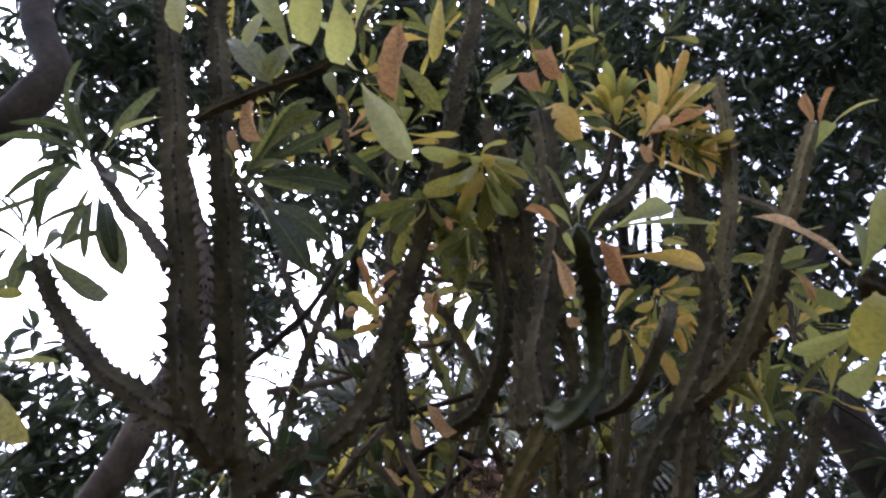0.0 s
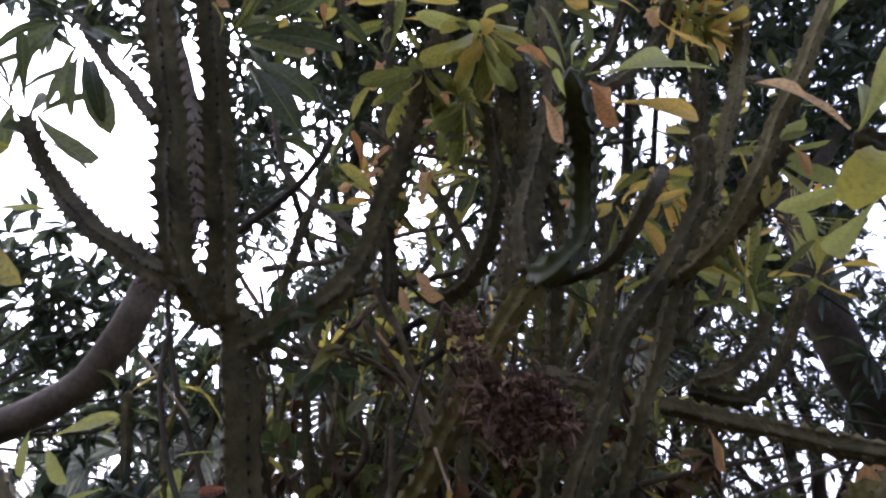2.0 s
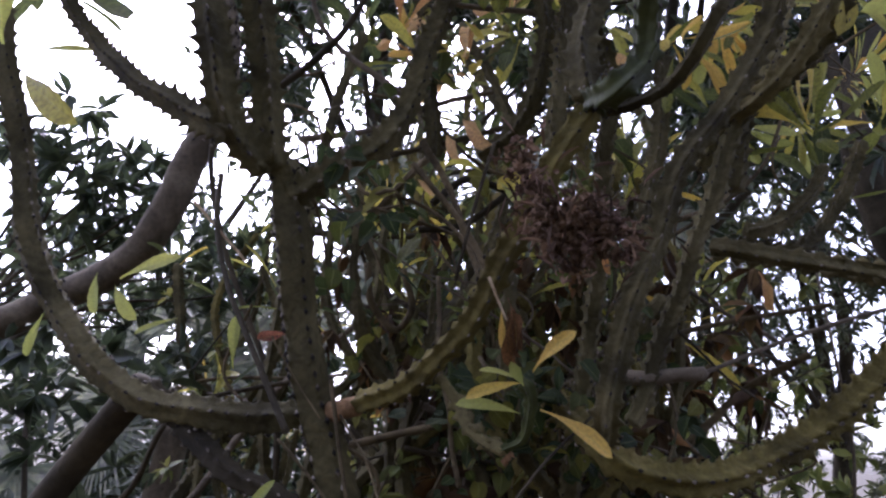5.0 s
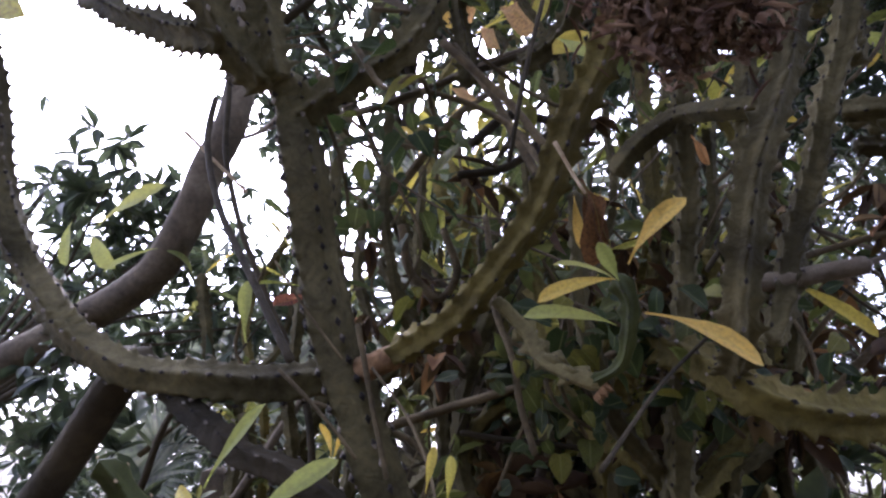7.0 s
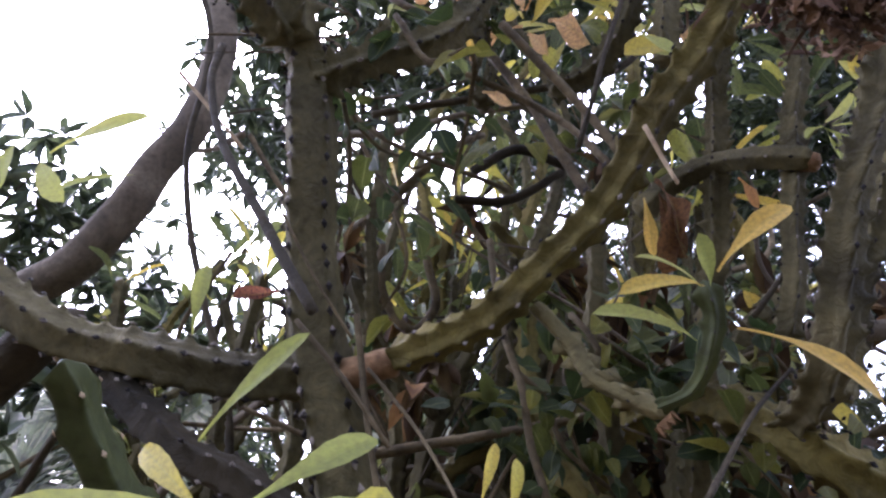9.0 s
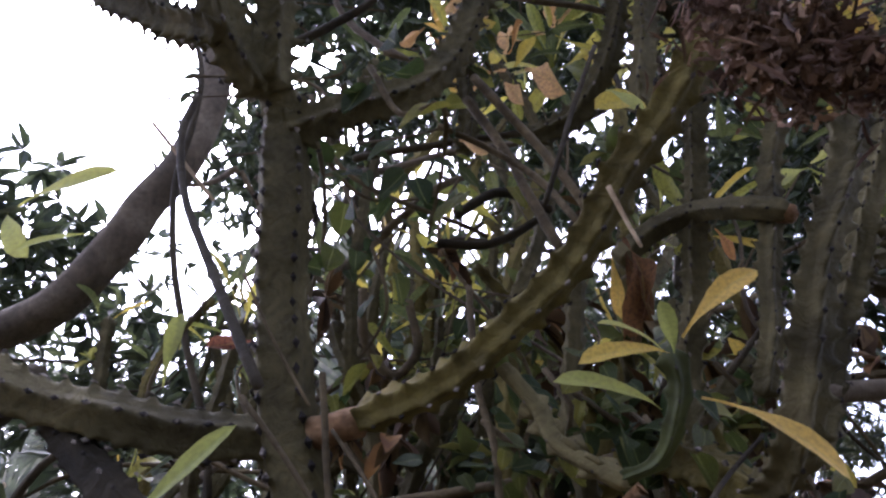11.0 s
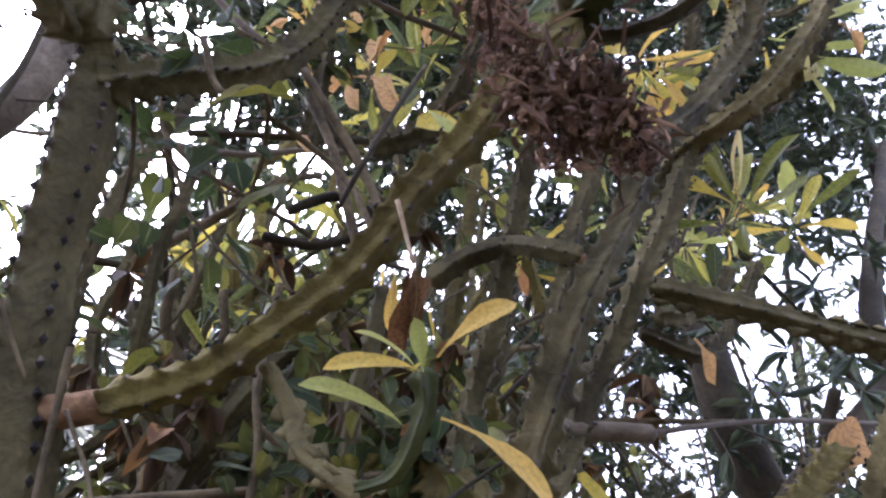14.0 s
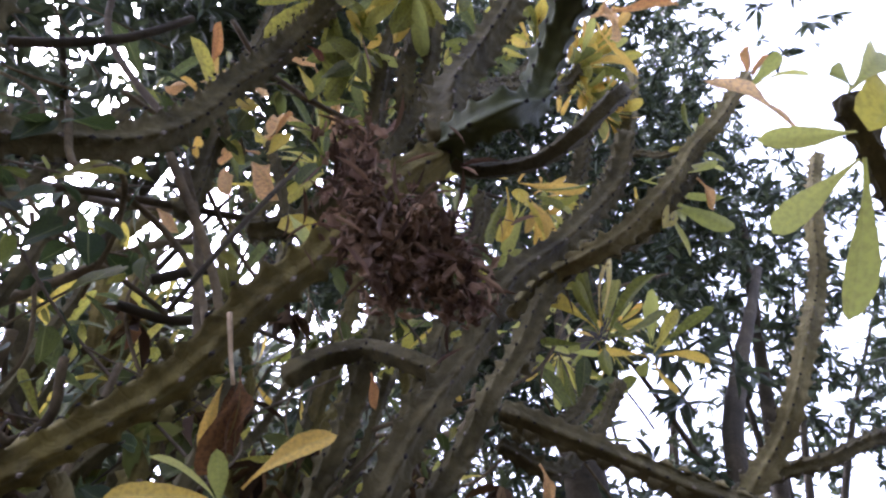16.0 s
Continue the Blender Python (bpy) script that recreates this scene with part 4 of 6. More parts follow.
leaf(stem_e, "light", (0.18, 0.768, 2.142), (0.298, 0.74, 2.137), 0.8, (0, -0.5, 0.35), 0)
leaf(stem_e, "yellow", (0.207, 0.78, 2.119), (0.31, 0.81, 2.133), 0.9, (0, -0.8, -0.1), 1)
leaf(stem_e, "light", (0.202, 0.78, 2.154), (0.293, 0.83, 2.232), 1.1, (0, -0.8, -0.1), 0)
leaf(stem_e, "dry", (0.144, 0.765, 2.145), (0.108, 0.762, 2.162), 1.8, (0, -0.8, 0), 0)
leaf(stem_e, "dry", (0.141, 0.79, 2.13), (0.164, 0.803, 2.082), 1.2, (0, -1, -0.4), 0)
leaf(stem_e, "dry", (0.183, 0.77, 2.133), (0.208, 0.76, 2.075), 1.3, (0, -1, -0.4), 1)
leaf(stem_e, "green", (0.161, 0.77, 2.154), (0.134, 0.77, 2.234), 0.5, (0.5, -1, -0.4), 1)
rosette(stem_e, (0.164, 0.768, 2.145), (0, 0, 1), 5, 0.05, ('light', 'green'), 13)
stem_p = stem(big, [(0.252, 1.2, 2.381), (0.308, 1.22, 2.502), (0.39, 1.24, 2.588), (0.456, 1.26, 2.695), (0.503, 1.27, 2.838)], 0.01584, 0.01452)
stem_q = stem(big, [(0.254, 1.25, 2.439), (0.291, 1.28, 2.561), (0.351, 1.29, 2.666), (0.397, 1.3, 2.798), (0.414, 1.3, 2.901)], 0.0108, 0.0108)
rosette(stem_q, (0.413, 1.3, 2.891), (0, -0.5, 1), 34, 0.115, ('light', 'yellow', 'yellow', 'green'), 21, 0.95, 0.1, 1.0)
rosette(stem_p, (0.507, 1.27, 2.848), (0.4, -0.4, 0.4), 40, 0.12, ('yellow', 'light', 'green', 'yellow', 'green', 'gold'), 22, 1.15, 0.6)
rosette(stem_p, (0.584, 1.3, 2.783), (0.5, -0.3, -0.4), 24, 0.105, ('yellow', 'gold', 'green', 'light'), 23, 1.0, 0.5)
leaf(stem_p, "gold", (0.496, 1.2, 2.828), (0.542, 1.15, 2.945), 0.9, (0, -1, -0.3), 0)
leaf(stem_p, "gold", (0.205, 1.2, 2.774), (0.284, 1.15, 2.654), 1.3, (0, -1, -0.3), 3)
leaf(stem_p, "green", (0.178, 1.2, 2.72), (0.314, 1.15, 2.617), 0.5, (0, -1, -0.2), 1)
leaf(stem_p, "yellow", (0.27, 1.25, 3.032), (0.364, 1.2, 3.034), 1, (0, -0.9, -0.2), 0)
leaf(stem_p, "light", (0.178, 1.25, 2.959), (0.104, 1.2, 2.824), 1, (0, -0.9, -0.2), 0)
leaf(stem_p, "dry", (0.17, 1.25, 2.949), (0.217, 1.2, 2.841), 1.4, (0, -0.9, -0.2), 0)
leaf(stem_p, "dry", (0.207, 1.25, 3.035), (0.267, 1.2, 2.887), 1.1, (0, -0.9, -0.2), 1)
leaf(stem_p, "green", (0.179, 1.2, 2.704), (0.185, 1.2, 2.609), 1.4, (0, -1, -0.5), 0)
rosette(stem_f, (0.084, 1.2, 2.618), (0, -0.3, -1), 22, 0.135, ('green', 'light', 'yellow', 'green', 'yellow'), 24, 0.9, 0.3)
rosette(stem_c, (-0.074, 1.2, 2.721), (0.2, 0.1, 0.9), 8, 0.105, ('yellow', 'green', 'light'), 25, 1.2, 0.3)
rosette(stem_c, (-0.101, 1.25, 2.589), (-0.2, 0.1, 0.9), 7, 0.11, ('green', 'dry', 'dark'), 26, 1.2, 0.5)
rosette(stem_c, (0.073, 1.18, 3.289), (0, 0, 1), 10, 0.15, ('green', 'dark', 'yellow'), 27)
rosette(stem_c, (0.035, 1.4, 2.542), (0.3, -0.2, 0.8), 9, 0.11, ('green', 'dark', 'green', 'yellow', 'dry'), 30, 1.1, 0.6)
rosette(stem_c, (0.127, 1.45, 2.614), (-0.3, -0.15, 0.8), 9, 0.11, ('green', 'dark', 'green', 'yellow', 'dry'), 31, 1.1, 0.6)
rosette(stem_c, (-0.239, 1.4, 2.893), (0.3, -0.1, 0.8), 9, 0.11, ('green', 'dark', 'green', 'yellow', 'dry'), 32, 1.1, 0.6)
rosette(stem_c, (0.172, 1.5, 2.553), (-0.3, -0.05, 0.8), 9, 0.11, ('green', 'dark', 'green', 'yellow', 'dry'), 33, 1.1, 0.6)
rosette(stem_c, (0.399, 1.5, 2.443), (0.3, 0.0, 0.8), 9, 0.11, ('green', 'dark', 'green', 'yellow', 'dry'), 34, 1.1, 0.6)
rosette(stem_c, (-0.009, 1.5, 2.388), (-0.3, 0.05, 0.8), 9, 0.11, ('green', 'dark', 'green', 'yellow', 'dry'), 35, 1.1, 0.6)
rosette(stem_c, (-0.145, 1.5, 2.466), (0.3, 0.1, 0.8), 9, 0.11, ('dry', 'green'), 36, 1.1, 0.6)
rosette(stem_c, (-0.313, 1.5, 2.904), (-0.3, 0.15, 0.8), 9, 0.11, ('green', 'dark', 'green', 'yellow', 'dry'), 37, 1.1, 0.6)
rosette(stem_c, (0.095, 1.6, 2.611), (0.3, 0.2, 0.8), 9, 0.11, ('green', 'dark', 'green', 'yellow', 'dry'), 38, 1.1, 0.6)
stem_o = stem(big, [(0.379, 1.22, 2.046), (0.411, 1.2, 2.111), (0.438, 1.14, 2.135), (0.48, 1.1, 2.183), (0.515, 1.06, 2.256), (0.545, 1.03, 2.34), (0.582, 1, 2.439), (0.627, 0.98, 2.545)], 0.01584, 0.01188, MAT_PALE)
leaf(stem_o, "green", (0.564, 1, 2.281), (0.515, 1, 2.263), 1.4, (0, -0.8, 0), 0)
leaf(stem_o, "dry", (0.558, 1.05, 2.292), (0.584, 1.05, 2.243), 1, (0, -1, -0.2), 1)
rosette(stem_o, (0.56, 1.13, 2.331), (0.5, -0.3, -0.5), 8, 0.12, ('light', 'light', 'yellow'), 41, 1.0, 0.3)
rosette(stem_o, (0.631, 0.98, 2.526), (0.2, -0.3, 0.6), 5, 0.1, ('dry', 'light', 'green'), 42)
stem_r = stem(big, [(0.888, 0.95, 2.109), (0.684, 0.88, 2.12), (0.554, 0.83, 2.103), (0.47, 0.8, 2.125)], 0.014, 0.012)
leaf(stem_r, "light", (0.47, 0.8, 2.125), (0.528, 0.78, 2.231), 1.5, (-0.2, -1, -0.2), 0)
leaf(stem_r, "light", (0.47, 0.8, 2.125), (0.5, 0.82, 2.211), 1.5, (0.2, -1, -0.2), 0)
leaf(stem_r, "yellow", (0.474, 0.8, 2.1), (0.435, 0.784, 2.02), 2.0, (-0.2, -1, -0.3), 3)
leaf(stem_r, "light", (0.49, 0.82, 2.06), (0.495, 0.92, 2.043), 1.25, (-0.5, -0.8, -0.4), 1)
leaf(stem_r, "light", (0.5, 0.82, 2.07), (0.584, 0.92, 1.979), 1.1, (-0.4, -0.8, -0.4), 0)
leaf(stem_r, "light", (0.481, 0.81, 2.084), (0.405, 0.86, 2.061), 1.0, (0, -0.7, -0.8), 1)
leaf(stem_r, "dry", (0.523, 0.88, 2.192), (0.455, 0.937, 2.306), 0.62, (0, -0.8, 0.4), 1)
stem_s = stem(big, [(0.85, 1.4, 0), (0.789, 1.22, 1.947), (0.829, 1.18, 2.04), (0.862, 1.14, 2.172), (0.926, 1.12, 2.354), (0.931, 1.1, 2.483), (0.99, 1.08, 2.723)], 0.0215, 0.0145, MAT_PALE)
branch_t = stem(big, [(0.87, 1.3, 2.002), (0.917, 1.25, 2.041), (0.975, 1.2, 2.076), (1.09, 1.15, 2.143), (1.321, 1.1, 2.295)], 0.012, 0.014)
stem_u = stem(big, [(0.494, 1.25, 2.22), (0.552, 1.27, 2.39), (0.615, 1.28, 2.592), (0.658, 1.28, 2.809), (0.669, 1.28, 3.013)], 0.01716, 0.01584, MAT_PALE)
rosette(stem_h, (0.951, 1.68, 2.555), (0.3, -0.5, 0.3), 34, 0.115, ('yellow', 'light', 'yellow', 'gold', 'green'), 43, 1.25, 0.9, 0.6)
rosette(stem_h, (0.786, 1.66, 2.383), (-0.1, -0.4, -0.6), 14, 0.12, ('yellow', 'light', 'green'), 44, 1.0, 0.5, 0.8)
rosette(stem_i, (0.585, 1.06, 2.426), (0, 0, 1), 6, 0.06, ('light', 'green'), 45)
rosette(stem_f, (0.373, 1.03, 2.565), (0.3, -0.3, 0.4), 8, 0.12, ('gold', 'yellow', 'dry', 'green'), 46, 1.2, .5)
rosette(stem_f, (-0.024, 1.3, 2.595), (0, -0.3, -1), 12, 0.15, ('green', 'yellow', 'green'), 47, 1.0, .3)
rosette(stem_g, (0.355, 1.18, 2.231), (0.4, -0.4, -0.6), 10, 0.1, ('yellow', 'green', 'yellow', 'gold'), 48, 1.1, .4)
rosette(branch_k, (-0.11, 1.5, 2.395), (0, -0.5, -0.2), 8, 0.12, ('green', 'yellow', 'gold', 'dry', 'green'), 49, 1.3,.4)
rosette(stem_j, (0.745, 1.7, 2.756), (0, -0.4, 0.1), 14, 0.17, ('green', 'green', 'yellow'), 50, 1.2,.5)
rosette(stem_j, (0.116, 1.7, 2.616), (-0.2, -0.4, -0.1), 12, 0.16, ('green', 'green', 'dark'), 51, 1.2,.5)
rosette(stem_j, (0.364, 1.8, 2.787), (0.2, -0.4, 0.1), 12, 0.17, ('green', 'green', 'light'), 52, 1.2,.5)
leaf(stem_i, "dry", (0.85, 1.4, 1.932), (0.779, 1.38, 1.827), 2.2, (0, -1, -0.3), 0)
leaf(stem_i, "dry", (0.499, 1.3, 1.909), (0.509, 1.28, 1.842), .9, (0, -1, -0.3), 1)
rosette(stem_j, (0.615, 1.6, 2.332), (0, -0.4, -0.4), 8, 0.13, ('green', 'light'), 53, 1.2,.5)
leaf(branch_cut, "light", (0.08, 1.2, 2.005), (0.111, 1.17, 1.968), 1.5, (0, -0.9, -0.2), 0)
leaf(branch_cut, "yellow", (0.129, 1.2, 2.002), (0.068, 1.18, 1.971), 1.4, (0, -0.9, -0.2), 3)
leaf(branch_left, "light", (-0.622, 1.05, 2.074), (-0.608, 1, 2.152), 2.0, (0.3, -1, -0.4), 0)
leaf(branch_left, "light", (-0.628, 1.1, 2.097), (-0.532, 1.1, 2.104), .7, (0, -0.7, 0.2), 0)
leaf(branch_left, "green", (-0.664, 1.15, 2.091), (-0.526, 1.1, 1.986), 1.2, (-0.3, -0.9, -0.2), 0)
leaf(branch_left, "light", (-0.566, 1.3, 1.821), (-0.542, 1.28, 1.749), 1.3, (0, -1, -0.4), 0)
leaf(branch_left, "light", (-0.533, 1.3, 1.803), (-0.475, 1.28, 1.746), 1.6, (0, -1, -0.4), 0)
leaf(branch_left, "light", (-0.527, 1.3, 1.813), (-0.411, 1.25, 1.846), .9, (0, -0.7, 0.1), 0)
leaf(branch_left, "light", (-0.568, 1.2, 1.736), (-0.578, 1.2, 1.671), 1.2, (0, -1, -0.3), 0)
leaf(branch_left, "light", (-0.388, 1.5, 1.699), (-0.399, 1.5, 1.8), 1.2, (0, -1, -0.4), 0)
leaf(branch_left, "light", (-0.374, 1.2, 1.743), (-0.432, 1.2, 1.715), .7, (0, -0.7, 0.2), 1)
leaf(branch_left, "green", (-0.775, 1.2, 2.262), (-0.707, 1.2, 2.266), 1.6, (0, -1, -0.4), 0)
leaf(branch_left, "red", (-0.29, 1.5, 1.778), (-0.352, 1.5, 1.758), 1.4, (0, -1, -0.3), 0)
stem_v = stem(big, [(-0.057, 1.5, 2.16), (-0.078, 1.5, 2.333), (-0.11, 1.5, 2.536), (-0.124, 1.5, 2.759), (-0.151, 1.48, 2.979)], 0.018, 0.014)
stem_w = stem(big, [(0.17, 1.3, 2.106), (0.176, 1.3, 2.325), (0.189, 1.28, 2.497), (0.155, 1.26, 2.66), (0.129, 1.25, 2.767)], 0.019, 0.015)
stem_x = stem(big, [(-0.192, 1.35, 2.667), (-0.233, 1.35, 2.824), (-0.276, 1.34, 2.993)], 0.0088, 0.0077)
stem_y = stem(big, [(0.04, 1.42, 2.129), (0.102, 1.4, 2.173), (0.135, 1.37, 2.246), (0.146, 1.36, 2.357), (0.129, 1.35, 2.488), (0.097, 1.33, 2.684)], 0.0198, 0.01584)
stem_z = stem(big, [(0.557, 1.5, 2.023), (0.668, 1.5, 2.022), (0.727, 1.5, 2.074), (0.789, 1.5, 2.181), (0.823, 1.5, 2.268)], 0.01584, 0.0132)
stem_ab = stem(big, [(0.549, 1.45, 2.03), (0.611, 1.45, 2.054), (0.668, 1.45, 2.1), (0.714, 1.45, 2.181)], 0.01584, 0.0132)
stem_ac = stem(big, [(0.624, 1.24, 2.587), (0.616, 1.15, 2.499), (0.572, 1.04, 2.388)], 0.007, 0.006)
stem_ad = stem(big, [(0.282, 1.3, 1.736), (0.297, 1.3, 1.849), (0.324, 1.3, 1.994), (0.342, 1.3, 2.125), (0.347, 1.3, 2.321)], 0.0125, 0.015)
stem_ae = stem(big, [(0.489, 1.35, 2.073), (0.513, 1.35, 2.218), (0.553, 1.35, 2.382), (0.56, 1.33, 2.577), (0.559, 1.31, 2.744)], 0.0198, 0.01716)
rosette(stem_g, (0.455, 1.3, 2.374), (0.2, -0.4, -0.7), 20, 0.105, ('green', 'yellow', 'light', 'green', 'gold'), 151, 1.0, 0.5, 0.9)
rosette(stem_f, (0.066, 1.35, 2.566), (-0.1, -0.3, -0.8), 16, 0.13, ('green', 'light', 'green', 'yellow'), 152, 0.9, 0.4, 0.9)
rosette(stem_p, (0.542, 1.3, 2.815), (0.1, -0.4, -0.7), 16, 0.11, ('gold', 'yellow', 'light', 'green'), 153, 0.9, 0.4)
rosette(stem_c, (-0.671, 1.5, 3.385), (0.35, -0.2, 0.8), 12, 0.13, ('green', 'dark', 'dark', 'green', 'yellow'), 130, 1.2, 0.6)
rosette(stem_c, (-0.462, 1.4, 2.984), (-0.35, -0.16, 0.8), 12, 0.13, ('green', 'dark', 'dark', 'green', 'yellow'), 131, 1.2, 0.6)
rosette(stem_c, (-0.246, 1.5, 3.253), (0.35, -0.12, 0.8), 12, 0.13, ('green', 'dark', 'dark', 'green', 'yellow'), 132, 1.2, 0.6)
rosette(stem_c, (-0.077, 1.6, 3.559), (-0.35, -0.08, 0.8), 12, 0.13, ('green', 'dark', 'dark', 'green', 'yellow'), 133, 1.2, 0.6)
rosette(stem_c, (0.1, 1.6, 3.315), (0.35, -0.04, 0.8), 12, 0.13, ('green', 'dark', 'dark', 'green', 'yellow'), 134, 1.2, 0.6)
rosette(stem_c, (0.252, 1.6, 3.581), (-0.35, 0.0, 0.8), 12, 0.13, ('green', 'dark', 'dark', 'green', 'yellow'), 135, 1.2, 0.6)
rosette(stem_c, (0.404, 1.7, 3.567), (0.35, 0.04, 0.8), 12, 0.13, ('green', 'dark', 'dark', 'green', 'yellow'), 136, 1.2, 0.6)
rosette(stem_c, (-0.149, 1.6, 3.075), (-0.35, 0.08, 0.8), 12, 0.13, ('green', 'dark', 'dark', 'green', 'yellow'), 137, 1.2, 0.6)
rosette(stem_c, (-0.361, 1.5, 3.463), (0.35, 0.12, 0.8), 12, 0.13, ('green', 'dark', 'dark', 'green', 'yellow'), 138, 1.2, 0.6)
rosette(stem_c, (0.585, 1.9, 4.004), (-0.35, 0.16, 0.8), 12, 0.13, ('green', 'dark', 'dark', 'green', 'yellow'), 139, 1.2, 0.6)
rosette(stem_c, (0.896, 1.9, 4.026), (0.35, 0.2, 0.8), 12, 0.13, ('green', 'dark', 'dark', 'green', 'yellow'), 140, 1.2, 0.6)
rosette(stem_c, (-0.373, 1.4, 2.826), (-0.35, 0.24, 0.8), 12, 0.13, ('green', 'dark', 'dark', 'green', 'yellow'), 141, 1.2, 0.6)
rosette(stem_c, (0.356, 1.5, 3.099), (0.35, 0.28, 0.8), 12, 0.13, ('green', 'dark', 'dark', 'green', 'yellow'), 142, 1.2, 0.6)
old_limb = part("old_limb", limb_mesh("old_limb", [(-0.95, 1.6, -0.03), (-0.689, 1.5, 1.423), (-0.623, 1.48, 1.521), (-0.553, 1.43, 1.599), (-0.496, 1.39, 1.652)], 0.036, 0.026, MAT_DARKTREE, 61), big)
low = thing("young_spiny_shrub", (-0.42, 1.0, 0), "young thorny succulent with dark green stem and pale spatulate leaves", "shrub")
low_stem = stem(low, [(-0.42, 1.02, -0.02), (-0.36, 1, 0.9), (-0.159, 1, 1.433), (-0.163, 1, 1.45), (-0.166, 1, 1.465)], 0.018, 0.014, MAT_YOUNG)
low_side = stem(low, [(-0.4, 1.03, 0.8), (-0.4, 1.03, 1.15), (-0.2, 1.02, 1.451), (-0.22, 1, 1.484), (-0.236, 0.98, 1.512), (-0.238, 0.97, 1.518)], 0.021, 0.0085, MAT_YOUNG, ribs=4, relief=0.4, tooth=0.03, thorn_material=MAT_STRAW)
leaf(low_stem, "light", (-0.174, 1, 1.468), (-0.217, 0.93, 1.455), 1.0, (0, -0.5, 0.4), 0)
leaf(low_stem, "light", (-0.157, 1, 1.47), (-0.092, 0.97, 1.473), 1.1, (0, -0.6, 0.3), 0)
leaf(low_stem, "light", (-0.145, 1, 1.468), (-0.047, 0.95, 1.465), 1.0, (0, -0.5, 0.3), 0)
leaf(low_stem, "light", (-0.162, 1.01, 1.472), (-0.111, 1.07, 1.523), 0.9, (-0.3, -0.8, -0.1), 0)
leaf(low_stem, "light", (-0.19, 1.02, 1.5), (-0.15, 1.01, 1.557), 0.85, (-0.6, -0.7, -0.2), 0)
leaf(low_stem, "yellow", (-0.176, 1.02, 1.469), (-0.229, 1.06, 1.499), 0.9, (0, -0.8, 0), 0)
leaf(low_stem, "yellow", (-0.116, 0.965, 1.44), (-0.1, 0.975, 1.487), 1.6, (0, -1, 0.1), 0)
leaf(low_stem, "yellow", (-0.151, 1.03, 1.478), (-0.156, 1.06, 1.458), 1.5, (0, -0.9, -0.2), 0)
leaf(low_stem, "yellow", (-0.047, 1.1, 1.501), (-0.041, 1.1, 1.537), 1.1, (0, -0.9, -0.3), 0)
leaf(low_stem, "yellow", (-0.03, 1.1, 1.496), (-0.028, 1.1, 1.53), 1.2, (0.2, -0.9, -0.3), 1)
low_dark = stem(low, [(-0.5, 1.3, 0.9), (-0.199, 1.3, 1.498), (-0.234, 1.3, 1.518), (-0.284, 1.3, 1.532), (-0.343, 1.32, 1.563), (-0.403, 1.34, 1.598), (-0.477, 1.36, 1.654)], 0.018, 0.017, MAT_DARKTREE, relief=0.22)
log = thing("broken_branch", (0.6, 1.2, 1.9), "broken thorny branch lodged across the shrub, dark cut end", "branch")
log_stem = stem(log, [(0.407, 1.26, 1.93), (0.494, 1.205, 1.905), (0.58, 1.15, 1.88), (0.7, 1.075, 1.845), (0.85, 0.98, 1.8), (1.05, 0.86, 1.745)], 0.0135, 0.0165, MAT_OLD, ribs=4, relief=0.42, tooth=0.026)
teeth(log_stem, [(0.407, 1.26, 1.93), (0.494, 1.205, 1.905), (0.58, 1.15, 1.88), (0.7, 1.075, 1.845), (0.85, 0.98, 1.8), (1.05, 0.86, 1.745)], 0.0165, (0.0, 0.1, -1.0), 0.01, 0.026, 1, MAT_OLD)
# Upper teeth in paler bark: the skylit top edge is put into the colour.
teeth(log_stem, [(0.407, 1.26, 1.93), (0.494, 1.205, 1.905), (0.58, 1.15, 1.88), (0.7, 1.075, 1.845), (0.85, 0.98, 1.8), (1.05, 0.86, 1.745)], 0.0155, (0.1, -0.5, 0.8), 0.007, 0.022, 2, MAT_PALE)
teeth(log_stem, [(0.407, 1.26, 1.93), (0.494, 1.205, 1.905), (0.58, 1.15, 1.88), (0.7, 1.075, 1.845), (0.85, 0.98, 1.8), (1.05, 0.86, 1.745)], 0.0155, (0.1, 0.6, 0.8), 0.008, 0.023, 3, MAT_PALE)
tree_left = thing("smooth_barked_tree", (-2.6, 3.0, 0), "tree with a bent smooth brown trunk and dark whorled leaves", "tree")
tl = part("trunk", limb_mesh("trunk", [(-2.3, 2.6, -0.05), (-2.5, 2.5, 0.9), (-1.333, 2.4, 1.957), (-1.173, 2.38, 2.042), (-1.064, 2.34, 2.129), (-0.985, 2.3, 2.276), (-0.938, 2.28, 2.439), (-0.878, 2.26, 2.583), (-0.866, 2.25, 2.736), (-0.893, 2.25, 2.928), (-1.015, 2.25, 3.235), (-1.248, 2.25, 3.71)], 0.074, 0.042, MAT_TREE, 1), tree_left)
tl4 = part("limb", limb_mesh("limb", [(-1.162, 2.6, 2.788), (-1.082, 2.6, 2.713), (-1.024, 2.7, 2.788), (-0.822, 2.5, 2.747)], 0.006, 0.012, MAT_TREE, 12), tree_left)
tl5 = part("limb", limb_mesh("limb", [(-1, 1.9, -0.03), (-0.445, 1.9, 1.732), (-0.531, 1.9, 1.885), (-0.62, 1.9, 2.06), (-0.692, 1.9, 2.273), (-0.712, 1.9, 2.458), (-0.738, 1.9, 2.584), (-0.841, 1.9, 2.802)], 0.009, 0.007, MAT_DARKTREE, 13), tree_left)
tl3 = part("limb", limb_mesh("limb", [(-1.79, 1.9, 2.863), (-1.7, 1.9, 3.217), (-1.595, 1.9, 3.393), (-1.544, 1.9, 3.583), (-1.712, 1.9, 3.884), (-1.954, 1.9, 4.405)], 0.07, 0.055, MAT_DARKTREE, 3), tree_left)
